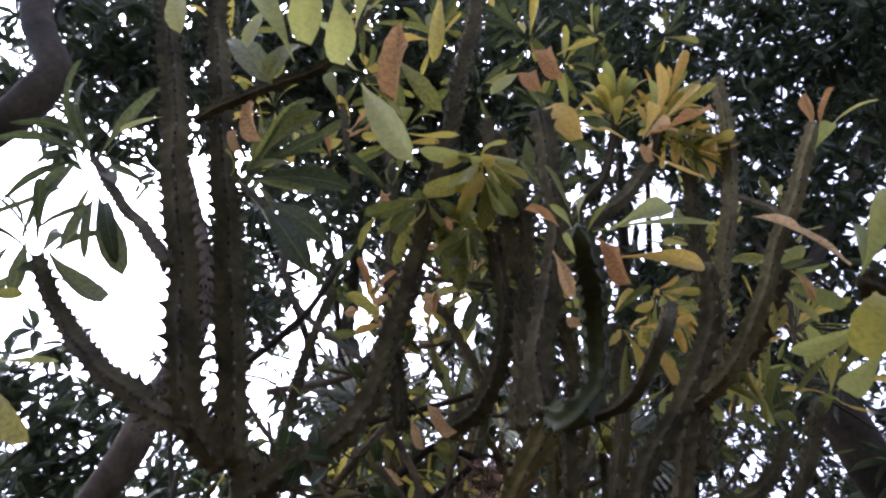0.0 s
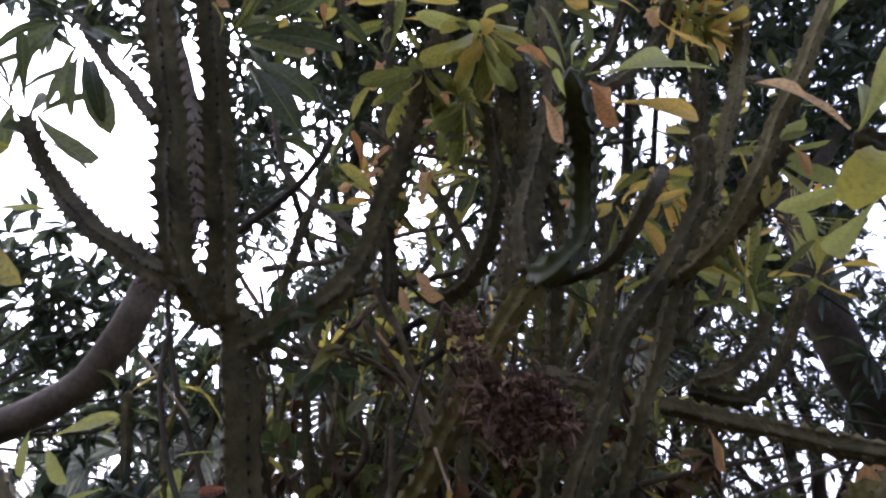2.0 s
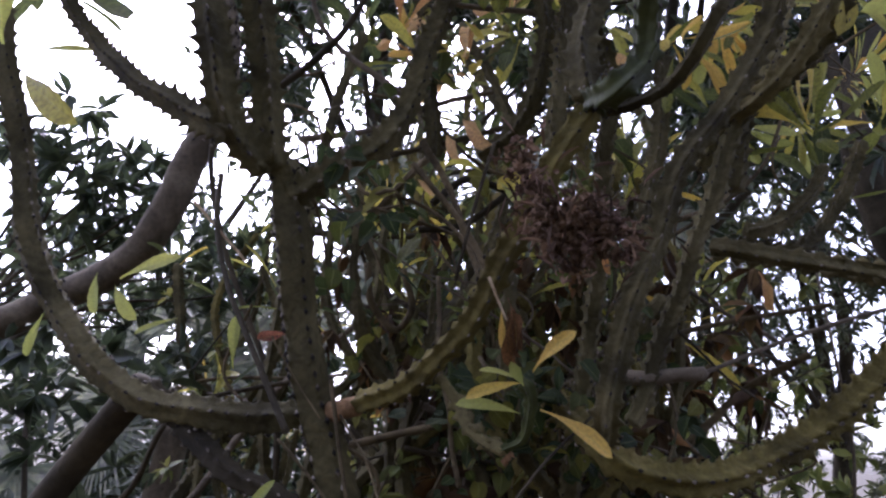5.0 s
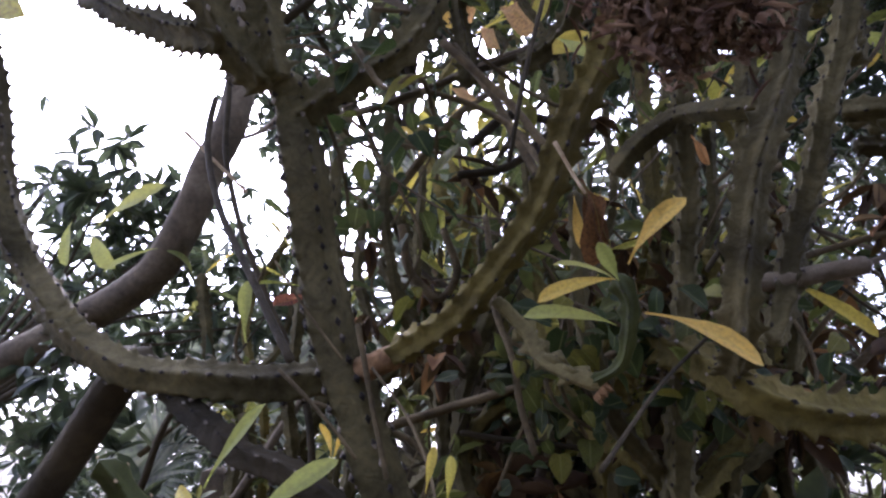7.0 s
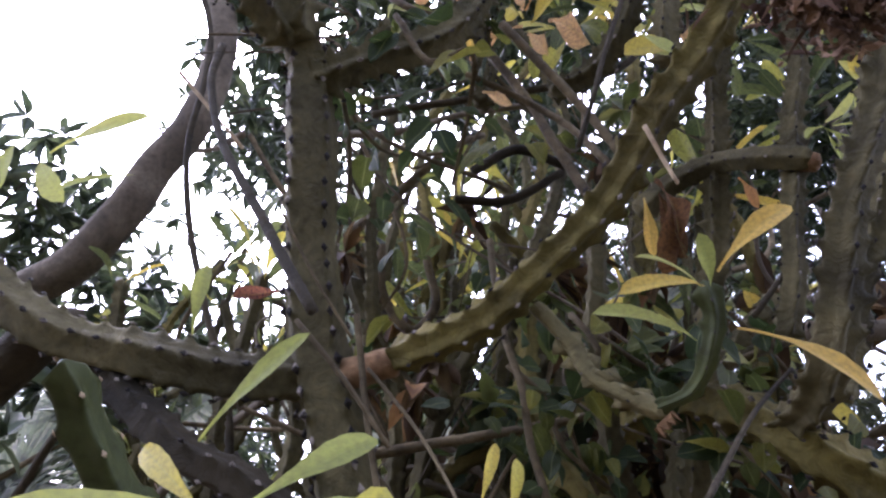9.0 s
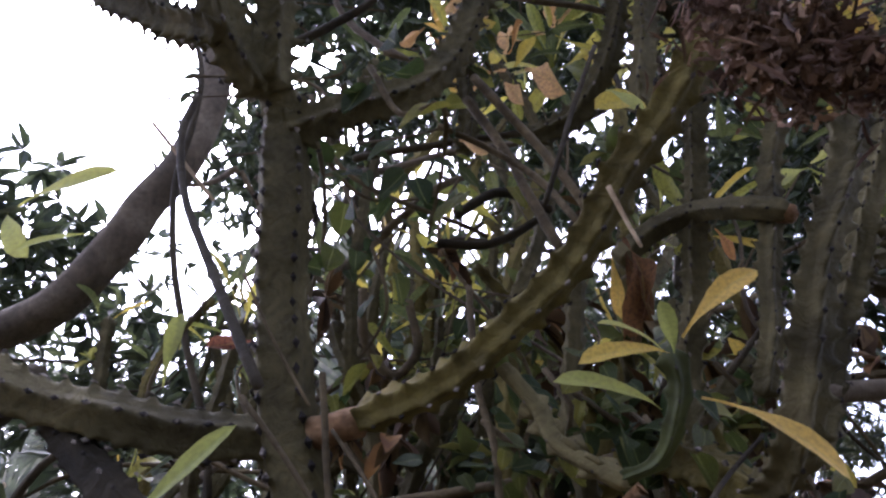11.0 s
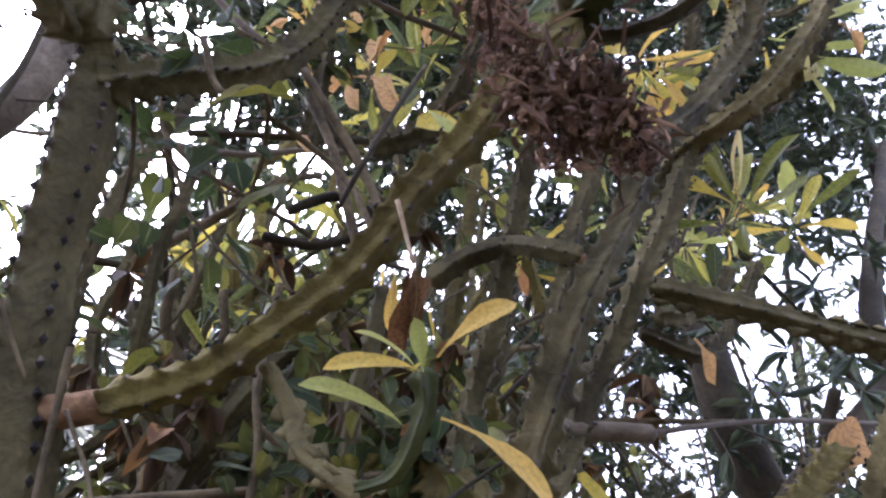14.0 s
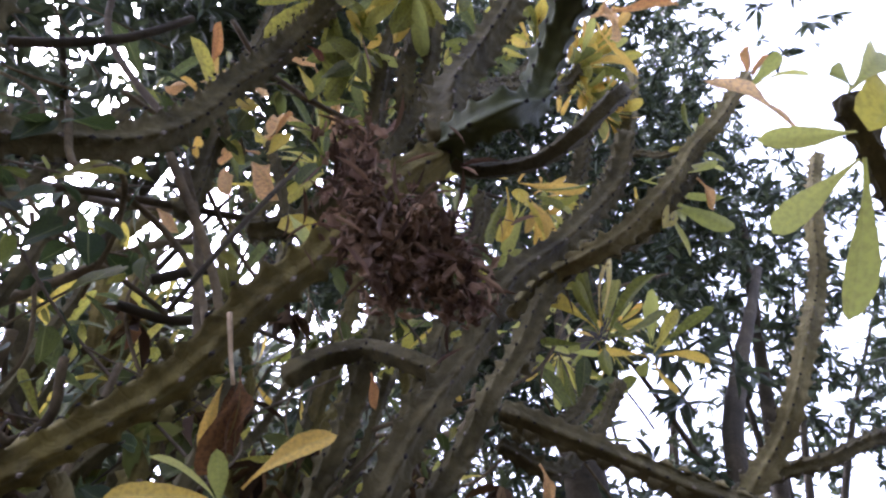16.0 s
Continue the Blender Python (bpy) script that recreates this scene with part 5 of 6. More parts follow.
LOW_CLUMPS = [(-1.77, 3.3, 2.62, 0.24), (-1.8, 3.25, 2.78, 0.2), (-1.55, 3.2, 2.62, 0.2), (-1.83, 3.0, 2.66, 0.22), (-1.95, 3.1, 2.85, 0.2), (-1.3, 3.5, 2.42, 0.24), (-1.15, 3.5, 2.3, 0.2), (-1.67, 3.6, 2.09, 0.26), (-1.75, 3.4, 2.5, 0.2), (-2.0, 3.4, 2.36, 0.24), (-1.45, 3.5, 2.2, 0.24), (-2.15, 3.2, 2.62, 0.2)]
HIGH_CLUMPS = [(-1.149, 3.5, 3.693, 0.3), (-1.702, 2.4, 4.177, 0.5), (-1.73, 2.4, 3.92, 0.4), (-2.697, 3, 4.594, 0.4), (-1.073, 2.3, 4.402, 0.35), (-0.685, 2.4, 4.21, 0.35), (-0.382, 2.4, 4.584, 0.35), (-0.508, 2.6, 3.988, 0.3), (-0.073, 2.5, 4.457, 0.35), (-1.203, 4, 3.756, 0.3), (-1.133, 3.6, 4.42, 0.3)]
tagged(part("crown", spray("crown", HIGH_CLUMPS, 1900, 0.15, MAT_CROWN, 3, 0.24, 0.55), tree_left), kind="stuff")
tagged(part("low_crown", spray("low_crown", LOW_CLUMPS, 1250, 0.14, MAT_CROWN, 4, 0.27, 0.6), tree_left), kind="stuff")
for q, c in enumerate(LOW_CLUMPS):
    part("limb", limb_mesh("limb", [(-2.05, 2.6, 1.5), ((c[0] - 2.1) / 2, 3.0, c[2] * 0.5 + 0.85), c[:3], (c[0] + 0.05, c[1], c[2] + 0.14)], 0.014, 0.004, MAT_DARKTREE, 60 + q, 0.05, 7), tree_left)
tagged(part("middle_crown", spray("middle_crown", [(-0.914, 2.35, 3.223, 0.16), (-0.825, 2.35, 3.287, 0.16), (-0.843, 2.35, 3.048, 0.16), (-0.744, 2.35, 3.421, 0.16), (-0.807, 2.35, 3.193, 0.16), (-0.6, 2.35, 3.419, 0.16)], 330, 0.1, MAT_CROWN, 34, 0.3, 0.7), tree_left), kind="stuff")
tagged(part("upper_crown", spray("upper_crown", [(-2.047, 2.3, 4.403, 0.16), (-1.809, 2.3, 4.154, 0.18), (-1.66, 2.2, 4.25, 0.2), (-1.643, 2.3, 3.924, 0.17), (-1.402, 2.2, 3.721, 0.13), (-1.563, 2.3, 4.171, 0.2), (-2.09, 2.3, 4.741, 0.2), (-1.865, 2.3, 4.811, 0.2), (-1.118, 2.3, 4.42, 0.22), (-0.941, 2.4, 4.162, 0.2), (-1.108, 2.4, 4.028, 0.2), (-1.972, 2.4, 4.013, 0.12)], 1150, 0.12, MAT_CROWN, 33, 0.3, 0.7), tree_left), kind="stuff")
tree_right = thing("dark_tree", (1.9, 2.8, 0), "tree with rough dark trunk and dense dark foliage", "tree")
tr = part("trunk", limb_mesh("trunk", [(2.3, 2.7, -0.05), (2.1, 2.7, 1.2), (1.688, 2.4, 2.084), (1.605, 2.4, 2.209), (1.522, 2.4, 2.361), (1.452, 2.4, 2.572), (1.425, 2.4, 2.77)], 0.13, 0.075, MAT_DARKTREE, 5), tree_right)
tr4 = part("limb", limb_mesh("limb", [(1.423, 2.4, 2.757), (1.425, 2.45, 3.01), (1.747, 2.6, 3.475), (2.314, 2.8, 4.27), (3.086, 3, 5.684)], 0.035, 0.02, MAT_DARKTREE, 8), tree_right)
tr5 = part("limb", limb_mesh("limb", [(1.423, 2.4, 2.757), (1.423, 2.5, 3.037), (1.504, 2.7, 3.51), (1.485, 2.9, 4.181)], 0.03, 0.015, MAT_DARKTREE, 9), tree_right)
tr2 = part("limb", limb_mesh("limb", [(1.541, 2.3, 1.991), (1.546, 2.2, 2.09), (1.673, 2.2, 2.237), (1.886, 2.2, 2.442), (2.034, 2.2, 2.609), (2.029, 2.2, 2.798), (2.173, 2.25, 3.194), (2.386, 2.3, 3.646), (2.719, 2.4, 4.296)], 0.055, 0.024, MAT_DARKTREE, 6), tree_right)
tr3 = part("limb", limb_mesh("limb", [(1.673, 2.2, 2.237), (1.674, 2.15, 2.37), (1.663, 2.1, 2.446)], 0.022, 0.02, MAT_DARKTREE, 7), tree_right)
tagged(part("side_leaves", spray("side_leaves", [(1.352, 2.9, 3.004, 0.3), (1.162, 3, 3.164, 0.3), (1.615, 2.9, 3.132, 0.3), (1.545, 2.9, 3.433, 0.3), (1.626, 2.9, 2.827, 0.3), (1.307, 3, 3.49, 0.3), (1.088, 3.1, 3.444, 0.3), (-0.736, 2.6, 4.907, 0.27), (-0.234, 2.6, 5.017, 0.27), (0.214, 2.7, 4.933, 0.27), (0.63, 2.7, 5.042, 0.27), (0.965, 2.8, 4.798, 0.27), (0.433, 2.7, 4.44, 0.27), (1.293, 2.8, 5.175, 0.27), (-0.889, 2.5, 4.345, 0.27), (-0.425, 2.7, 4.384, 0.27), (0.02, 2.7, 4.435, 0.27), (0.818, 2.7, 5.637, 0.27), (-0.667, 2.6, 5.486, 0.27)], 4200, 0.095, MAT_CROWN, 16, 0.3, 0.7), tree_right), kind="stuff")
tagged(part("high_leaves", spray("high_leaves", [(2.827, 2.9, 7.857, 0.22), (3.07, 2.9, 7.146, 0.22), (3.555, 2.9, 6.831, 0.22), (2.557, 3, 8.442, 0.25), (2.943, 3, 6.255, 0.25), (3.972, 2.6, 8.675, 0.1), (5.182, 2.6, 9.858, 0.1), (2.641, 3, 6.859, 0.25), (3.544, 2.8, 8.499, 0.2), (3.031, 2.9, 5.715, 0.25), (3.874, 2.9, 6.571, 0.25), (3.234, 2.9, 5.081, 0.25), (4.134, 2.9, 6.127, 0.25), (4.155, 2.9, 5.034, 0.25), (2.831, 2.9, 4.274, 0.22), (4.882, 2.9, 6.095, 0.22), (2.905, 2.9, 7.625, 0.25), (2.452, 2.9, 6.241, 0.25)], 1700, 0.1, MAT_CROWN, 15, 0.28, 0.7), tree_right), kind="stuff")
tagged(part("whorled_leaves", spray("whorled_leaves", [(1.698, 2.2, 3.057, 0.07), (1.836, 2.2, 3.055, 0.07), (2.042, 2.2, 3.054, 0.07), (2.226, 2.2, 3.31, 0.07), (1.938, 2.2, 3.23, 0.07), (1.746, 2.2, 2.924, 0.07)], 75, 0.15, MAT_CROWN, 15, 0.22, 0.7, droop=0.5), tree_right), kind="stuff")
tagged(part("hanging_leaves", spray("hanging_leaves", [(1.521, 2.2, 2.646, 0.1), (1.429, 2.2, 2.66, 0.09), (1.43, 2.25, 2.332, 0.1), (1.535, 2.3, 2.455, 0.1), (1.737, 2.1, 2.467, 0.1), (1.817, 2.1, 2.593, 0.1), (1.843, 2.3, 2.922, 0.1), (1.985, 2.3, 2.818, 0.08), (1.419, 2.3, 2.25, 0.1)], 105, 0.14, MAT_CROWN, 14, 0.2, 0.7, droop=0.8), tree_right), kind="stuff")
tagged(part("crown", spray("crown", [(2.048, 2.9, 4.347, 0.5), (1.607, 2.9, 3.812, 0.5), (1.56, 3.1, 4.775, 0.5), (1.934, 2.9, 3.469, 0.5), (2.294, 3.1, 5.572, 0.5), (1.212, 3.3, 6.032, 0.5), (0.548, 3.3, 5.821, 0.5), (2.535, 2.9, 4.981, 0.5), (-0.113, 3.3, 6.245, 0.5), (-1.12, 2.4, 4.549, 0.4), (-0.571, 2.4, 4.367, 0.4), (-0.159, 2.5, 4.352, 0.4), (0.267, 2.6, 4.422, 0.4), (0.75, 2.6, 4.661, 0.4), (1.23, 2.7, 4.938, 0.4), (3.222, 2.9, 7.106, 0.45), (2.538, 2.9, 4.93, 0.45), (3.635, 2.9, 5.519, 0.45), (3.933, 3, 4.496, 0.45)], 17000, 0.09, MAT_CROWN, 4, 0.3, 0.7, gaps=True), tree_right), kind="stuff")
tagged(part("canopy_leaves", spray("canopy_leaves", [(-2.536, 3.296, 7.031, 0.42), (-1.907, 3.052, 5.556, 0.42), (-1.88, 3.207, 6.719, 0.42), (-1.635, 3.376, 5.818, 0.42), (-1.094, 3.511, 7.582, 0.42), (-1.245, 3.694, 6.496, 0.42), (-0.518, 3.537, 7.464, 0.42), (-0.584, 3.473, 6.159, 0.42), (0.071, 3.692, 8.389, 0.42), (0.181, 3.703, 6.555, 0.42), (0.891, 3.316, 7.057, 0.42), (0.991, 3.748, 6.858, 0.42), (0.799, 3.109, 5.273, 0.42), (1.352, 3.349, 7.117, 0.42), (1.455, 3.406, 6.488, 0.42), (1.281, 3.468, 5.607, 0.42), (2.303, 3.546, 7.568, 0.42), (2.381, 3.793, 6.744, 0.42), (2.101, 3.689, 6.024, 0.42), (3.093, 3.455, 7.474, 0.42), (2.974, 3.665, 7.039, 0.42), (2.179, 3.051, 5.21, 0.42), (3.279, 3.071, 6.776, 0.42), (3.077, 3.121, 6.125, 0.42), (3.104, 3.698, 5.771, 0.42)], 9500, 0.1, MAT_CROWN, 51, 0.3, 0.7, gaps=True), tree_right), kind="stuff")
tagged(part("shaded_leaves", spray("shaded_leaves", [(-2.508, 2.776, 4.912, 0.34), (-2.32, 2.848, 5.395, 0.34), (-2.201, 3.085, 5.071, 0.34), (-2.093, 2.997, 5.295, 0.34), (-1.755, 2.754, 4.233, 0.34), (-1.694, 2.86, 4.947, 0.34), (-1.418, 2.927, 5.092, 0.34), (-1.584, 3.295, 4.937, 0.34), (-1.085, 2.926, 4.715, 0.34), (-1.016, 3.115, 4.453, 0.34), (-0.733, 3.241, 4.599, 0.34), (-0.686, 2.739, 4.824, 0.34), (-0.282, 2.816, 4.537, 0.34), (-0.27, 3.137, 4.266, 0.34), (0.009, 2.914, 4.526, 0.34)], 4600, 0.11, MAT_CROWN, 54, 0.28, 0.7), tree_left), kind="stuff")
tagged(part("fringe_leaves", spray("fringe_leaves", [(1.635, 2.4, 6.105, 0.34), (2.023, 2.4, 6.102, 0.34), (1.922, 2.5, 5.452, 0.34), (2.413, 2.4, 7.086, 0.34), (2.373, 2.5, 5.711, 0.34), (1.581, 2.4, 7.018, 0.34), (2.257, 2.6, 5.122, 0.34), (2.632, 2.6, 5.159, 0.34), (1.215, 2.5, 6.514, 0.34)], 5200, 0.09, MAT_CROWN, 52, 0.28, 0.7), tree_right), kind="stuff")
tagged(part("drooping_leaves", spray("drooping_leaves", [(1.728, 1.5, 4.849, 0.1), (1.948, 1.5, 4.739, 0.1), (2.415, 1.5, 5.564, 0.1), (1.779, 1.5, 5.306, 0.1), (2.803, 1.5, 6.083, 0.1), (2.271, 1.5, 5.772, 0.1)], 110, 0.13, MAT_CROWN, 53, 0.22, 0.6, droop=1.2), tree_right), kind="stuff")
nest = thing("dead_flower_cluster", (0.2, 1.0, 1.95), "tangled brown clump of dead flowers and leaf scraps caught in the branches", "debris", kind="stuff")
tagged(part("leaf_scraps", scraps("leaf_scraps", [(0.085, 1, 1.942, 0.026), (0.1, 0.99, 1.903, 0.029), (0.114, 0.98, 1.857, 0.034), (0.136, 0.975, 1.858, 0.034), (0.163, 0.975, 1.867, 0.030), (0.16, 0.975, 1.833, 0.033), (0.188, 0.98, 1.851, 0.031), (0.207, 0.985, 1.831, 0.021), (0.139, 0.98, 1.824, 0.030), (0.123, 0.985, 1.832, 0.026), (0.148, 0.99, 1.802, 0.014)], 1080, 0.0135, MAT_DEAD, 8, (0.85, 0.7, 0.8)), nest), kind="stuff")
tagged(part("stalks", spray("stalks", [(0.094, 0.98, 1.897, 0.05), (0.125, 0.98, 1.857, 0.055), (0.166, 0.98, 1.861, 0.055), (0.19, 0.98, 1.838, 0.05)], 170, 0.03, MAT_DEAD, 9, 0.05, 0.0), nest), kind="stuff")
twig([(-0.063, 1.2, 2.009), (-0.036, 1.2, 1.98), (0.016, 1.2, 1.923), (0.043, 1.19, 1.88), (0.064, 1.18, 1.837)], 0.0048, 0.0044, MAT_TWIG, "bare pinkish-brown stick leaning on a thorny branch", 1)
twig([(-0.093, 1.25, 1.976), (-0.039, 1.25, 1.957), (0.017, 1.23, 1.91), (0.056, 1.19, 1.832)], 0.0036, 0.0036, MAT_TWIG, "bare brown stick leaning on a thorny branch", 2)
twig([(0.062, 1.115, 1.819), (0.069, 1.115, 1.804), (0.078, 1.115, 1.784), (0.088, 1.115, 1.765)], 0.0024, 0.0016, MAT_STRAW, "bleached dry leaf stalk hanging from a branch", 3)
twig([(-0.163, 1.3, 1.683), (-0.146, 1.29, 1.624), (-0.13, 1.28, 1.571), (-0.109, 1.26, 1.511)], 0.0035, 0.003, MAT_TWIG, "thin pale liana hanging from the branch", 4)
twig([(-0.142, 1.3, 1.631), (-0.097, 1.26, 1.582), (-0.059, 1.2, 1.524), (-0.042, 1.15, 1.485)], 0.0018, 0.0014, MAT_TWIG, "thin dry tendril hanging from the branch", 5)
twig([(-0.021, 1.5, 1.907), (-0.009, 1.46, 1.809), (0, 1.4, 1.723), (0.021, 1.38, 1.66), (0.031, 1.36, 1.597), (0.046, 1.34, 1.543)], 0.0048, 0.0045, MAT_TWIG, "bent brown dead twig among vines", 6)
twig([(0.058, 1.15, 2.03), (0.038, 1.15, 1.937), (0.025, 1.15, 1.863), (0.018, 1.16, 1.823)], 0.0025, 0.0025, MAT_DARKTREE, "thin dark twig climbing through the leaves", 7)
twig([(0.088, 1.1, 1.522), (0.151, 1.15, 1.597), (0.216, 1.2, 1.657)], 0.0022, 0.0018, MAT_DARKTREE, "thin dry twig leaning on stems", 8)
twig([(0.246, 1.3, 1.751), (0.283, 1.3, 1.803), (0.321, 1.3, 1.859)], 0.0035, 0.003, MAT_DARKTREE, "thin dark twig among the stems", 9)
twig([(0.27, 1.25, 1.72), (0.303, 1.24, 1.72), (0.348, 1.23, 1.727), (0.378, 1.22, 1.731)], 0.011, 0.0105, MAT_TREE, "grey broken branch with a blunt end", 10)
twig([(0.375, 1.22, 1.731), (0.569, 1.3, 1.818), (0.891, 1.4, 1.933), (1.421, 1.5, 2.088)], 0.0035, 0.003, MAT_TREE, "straight thin grey rod-like twig", 11)
twig([(-0.376, 1.44, 2.258), (-0.322, 1.44, 2.316), (-0.272, 1.44, 2.383), (-0.215, 1.44, 2.513)], 0.008, 0.006, MAT_DARKTREE, "dark curved twig against the sky", 12)
twig([(-0.396, 1.3, 2.007), (-0.368, 1.25, 1.912), (-0.312, 1.2, 1.798), (-0.241, 1.15, 1.7), (-0.169, 1.1, 1.603)], 0.0045, 0.004, MAT_DARKTREE, "dark thin stem hanging by the trunk", 13)
twig([(-0.066, 1.35, 2.121), (-0.011, 1.33, 2.029), (0.026, 1.3, 1.933), (0.059, 1.27, 1.849)], 0.007, 0.006, MAT_TWIG, "slanting dead brown stem", 14)
twig([(-0.235, 1.2, 1.728), (-0.19, 1.2, 1.668), (-0.151, 1.2, 1.623)], 0.0013, 0.0013, MAT_TWIG, "thin dry tendril across the stems", 15)
twig([(-0.432, 1.3, 1.954), (-0.384, 1.3, 1.91), (-0.329, 1.3, 1.86)], 0.0025, 0.002, MAT_STRAW, "thin pale tendril across the sky", 16)
twig([(-0.178, 1.1, 1.595), (-0.151, 1.1, 1.572), (-0.125, 1.1, 1.547), (-0.105, 1.1, 1.525)], 0.0018, 0.0015, MAT_TWIG, "thin dry tendril across the stems", 17)
twig([(-0.194, 1.7, 1.975), (-0.165, 1.7, 1.87), (-0.109, 1.7, 1.828), (-0.085, 1.7, 1.863), (-0.111, 1.7, 1.967)], 0.009, 0.007, MAT_TWIG, "looping brown liana behind the branch", 18)
twig([(-0.054, 1.6, 2.094), (0.02, 1.6, 2.157), (0.111, 1.6, 2.137)], 0.009, 0.008, MAT_DARKTREE, "dark bare branch crossing behind the stems", 19)
twig([(-0.076, 1.6, 2.032), (0.009, 1.6, 2.047), (0.102, 1.6, 2.123)], 0.008, 0.007, MAT_DARKTREE, "dark bare branch crossing behind the stems", 20)
twig([(0.432, 1.5, 1.847), (0.481, 1.5, 1.804), (0.528, 1.5, 1.76), (0.574, 1.5, 1.731)], 0.003, 0.0025, MAT_DARKTREE, "thin dark twig among the stems", 21)
twig([(0.917, 1.8, 2.064), (1.051, 1.8, 2.063), (1.187, 1.8, 2.048), (1.334, 1.8, 1.997)], 0.003, 0.0025, MAT_DARKTREE, "thin dark twig under the tree", 22)
vine([(-0.188, 1.25, 2.051), (-0.122, 1.22, 1.959), (-0.1, 1.2, 1.961), (-0.083, 1.3, 1.972), (-0.088, 1.4, 1.923)], 16, 0.06, 1)
vine([(0.064, 1.35, 1.743), (0.09, 1.33, 1.7), (0.081, 1.4, 1.631), (0.113, 1.4, 1.566)], 26, 0.045, 2)
vine([(0.193, 1.4, 1.725), (0.22, 1.35, 1.651), (0.232, 1.3, 1.6), (0.265, 1.3, 1.565)], 26, 0.05, 3)
vine([(0.33, 1.5, 1.851), (0.388, 1.5, 1.793), (0.416, 1.45, 1.681), (0.382, 1.4, 1.594)], 20, 0.05, 4)
vine([(-0.294, 1.4, 2.128), (-0.247, 1.4, 2.023), (-0.214, 1.45, 2.012), (-0.178, 1.5, 2.03), (-0.088, 1.5, 2.056)], 14, 0.055, 5)
vine([(-0.206, 1.4, 2.241), (-0.125, 1.4, 2.232), (-0.078, 1.45, 2.363), (-0.025, 1.5, 2.336)], 18, 0.055, 6)
vine([(0.021, 1.6, 1.715), (0.089, 1.6, 1.693), (0.156, 1.6, 1.626)], 12, 0.05, 7)
vine([(-0.042, 1.5, 2.224), (0.01, 1.5, 2.172), (0.11, 1.6, 2.174), (0.159, 1.7, 2.471)], 12, 0.055, 8)
vine([(-0.252, 1.6, 2.115), (-0.188, 1.6, 2.015), (-0.138, 1.6, 1.897), (-0.182, 1.6, 1.772)], 14, 0.055, 9)
vine([(-0.275, 1.35, 2.051), (-0.243, 1.35, 1.987), (-0.22, 1.4, 1.897), (-0.217, 1.4, 1.808)], 12, 0.05, 10)
vine([(-0.257, 1.7, 2.235), (-0.166, 1.7, 2.152), (-0.093, 1.7, 2.231)], 10, 0.055, 11)
# Dark brown leaf masses, added to stand for the shade deep in the thicket.
litter = thing("dark_leaf_filler", (0.35, 1.7, 0), "dense dark brown leaf filler added to darken the low thicket", "dead leaves", kind="stuff")
rng_dead = np.random.default_rng(77)
DEAD_CLUMPS = [(x + rng_dead.normal(0, 0.05), 1.62 + 0.16 * (q % 3), z + rng_dead.normal(0, 0.04), 0.16) for q, (x, z) in enumerate([(x, z) for x in (-0.02, 0.12, 0.26, 0.4, 0.54, 0.68) for z in (1.35, 1.5, 1.65, 1.8, 1.94) if x < 0.5 or z > 1.7])]
tagged(part("dead_leaves", spray("dead_leaves", DEAD_CLUMPS, 1300, 0.075, MAT_WITHER, 78, 0.33, 0.6, droop=0.9), litter), kind="stuff")
# Dark green sprigs behind them deepen the same shade by their colour.
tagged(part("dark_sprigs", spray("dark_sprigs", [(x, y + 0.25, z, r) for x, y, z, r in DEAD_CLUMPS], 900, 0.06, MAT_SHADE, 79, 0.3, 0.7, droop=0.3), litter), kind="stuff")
back_shrub((-0.25, 1.9), 4, 1, 2.6, 0.3, 6)
back_shrub((-0.04, 1.72), 4, 12, 2.4, 0.15, 0, tops=False)
back_shrub((0.2, 1.85), 4, 13, 2.4, 0.16, 0, tops=False)
back_shrub((0.12, 1.95), 5, 2, 2.5, 0.3, 6)
back_shrub((0.36, 1.8), 5, 3, 2.5, 0.22, 6)
back_shrub((0.35, 2.4), 4, 5, 2.8, 0.35, 6)
back_shrub((-0.05, 2.5), 4, 6, 2.8, 0.35, 6)
back_shrub((-0.6, 2.4), 4, 8, 2.2, 0.3, 6)
back_shrub((0.25, 1.55), 3, 11, 2.1, 0.15, 0, tops=False)
tangle(62, 77)
vine([(0.1, 1.7, 1.1), (0.2, 1.7, 1.4), (0.02, 1.75, 1.7), (0.15, 1.7, 2)], 11, 0.04, 40, scatter=0.09)
vine([(0.4, 1.6, 1.2), (0.5, 1.6, 1.5), (0.32, 1.65, 1.8), (0.45, 1.6, 2.1)], 11, 0.04, 41, scatter=0.09)
vine([(-0.2, 1.8, 1.3), (-0.1, 1.8, 1.6), (-0.28, 1.85, 1.9), (-0.15, 1.8, 2.2)], 11, 0.04, 42, scatter=0.09)
vine([(0.3, 2, 1.6), (0.4, 2, 1.9), (0.22, 2.05, 2.2), (0.35, 2, 2.5)], 11, 0.04, 43, scatter=0.09)
vine([(0, 1.6, 1.5), (0.1, 1.6, 1.8), (-0.08, 1.65, 2.1), (0.05, 1.6, 2.4)], 11, 0.04, 44, scatter=0.09)
vine([(0.6, 1.7, 1.5), (0.7, 1.7, 1.8), (0.52, 1.75, 2.1), (0.65, 1.7, 2.4)], 11, 0.04, 45, scatter=0.09)
vine([(-0.1, 2.1, 1), (0, 2.1, 1.3), (-0.18, 2.15, 1.6), (-0.05, 2.1, 1.9)], 11, 0.04, 46, scatter=0.09)
vine([(0.5, 2.1, 1.1), (0.6, 2.1, 1.4), (0.42, 2.15, 1.7), (0.55, 2.1, 2)], 11, 0.04, 47, scatter=0.09)
palm = thing("fan_palm", (-1.5, 3.9, 0), "fan palm with grey-green pleated fronds and old hanging leaves", "palm")
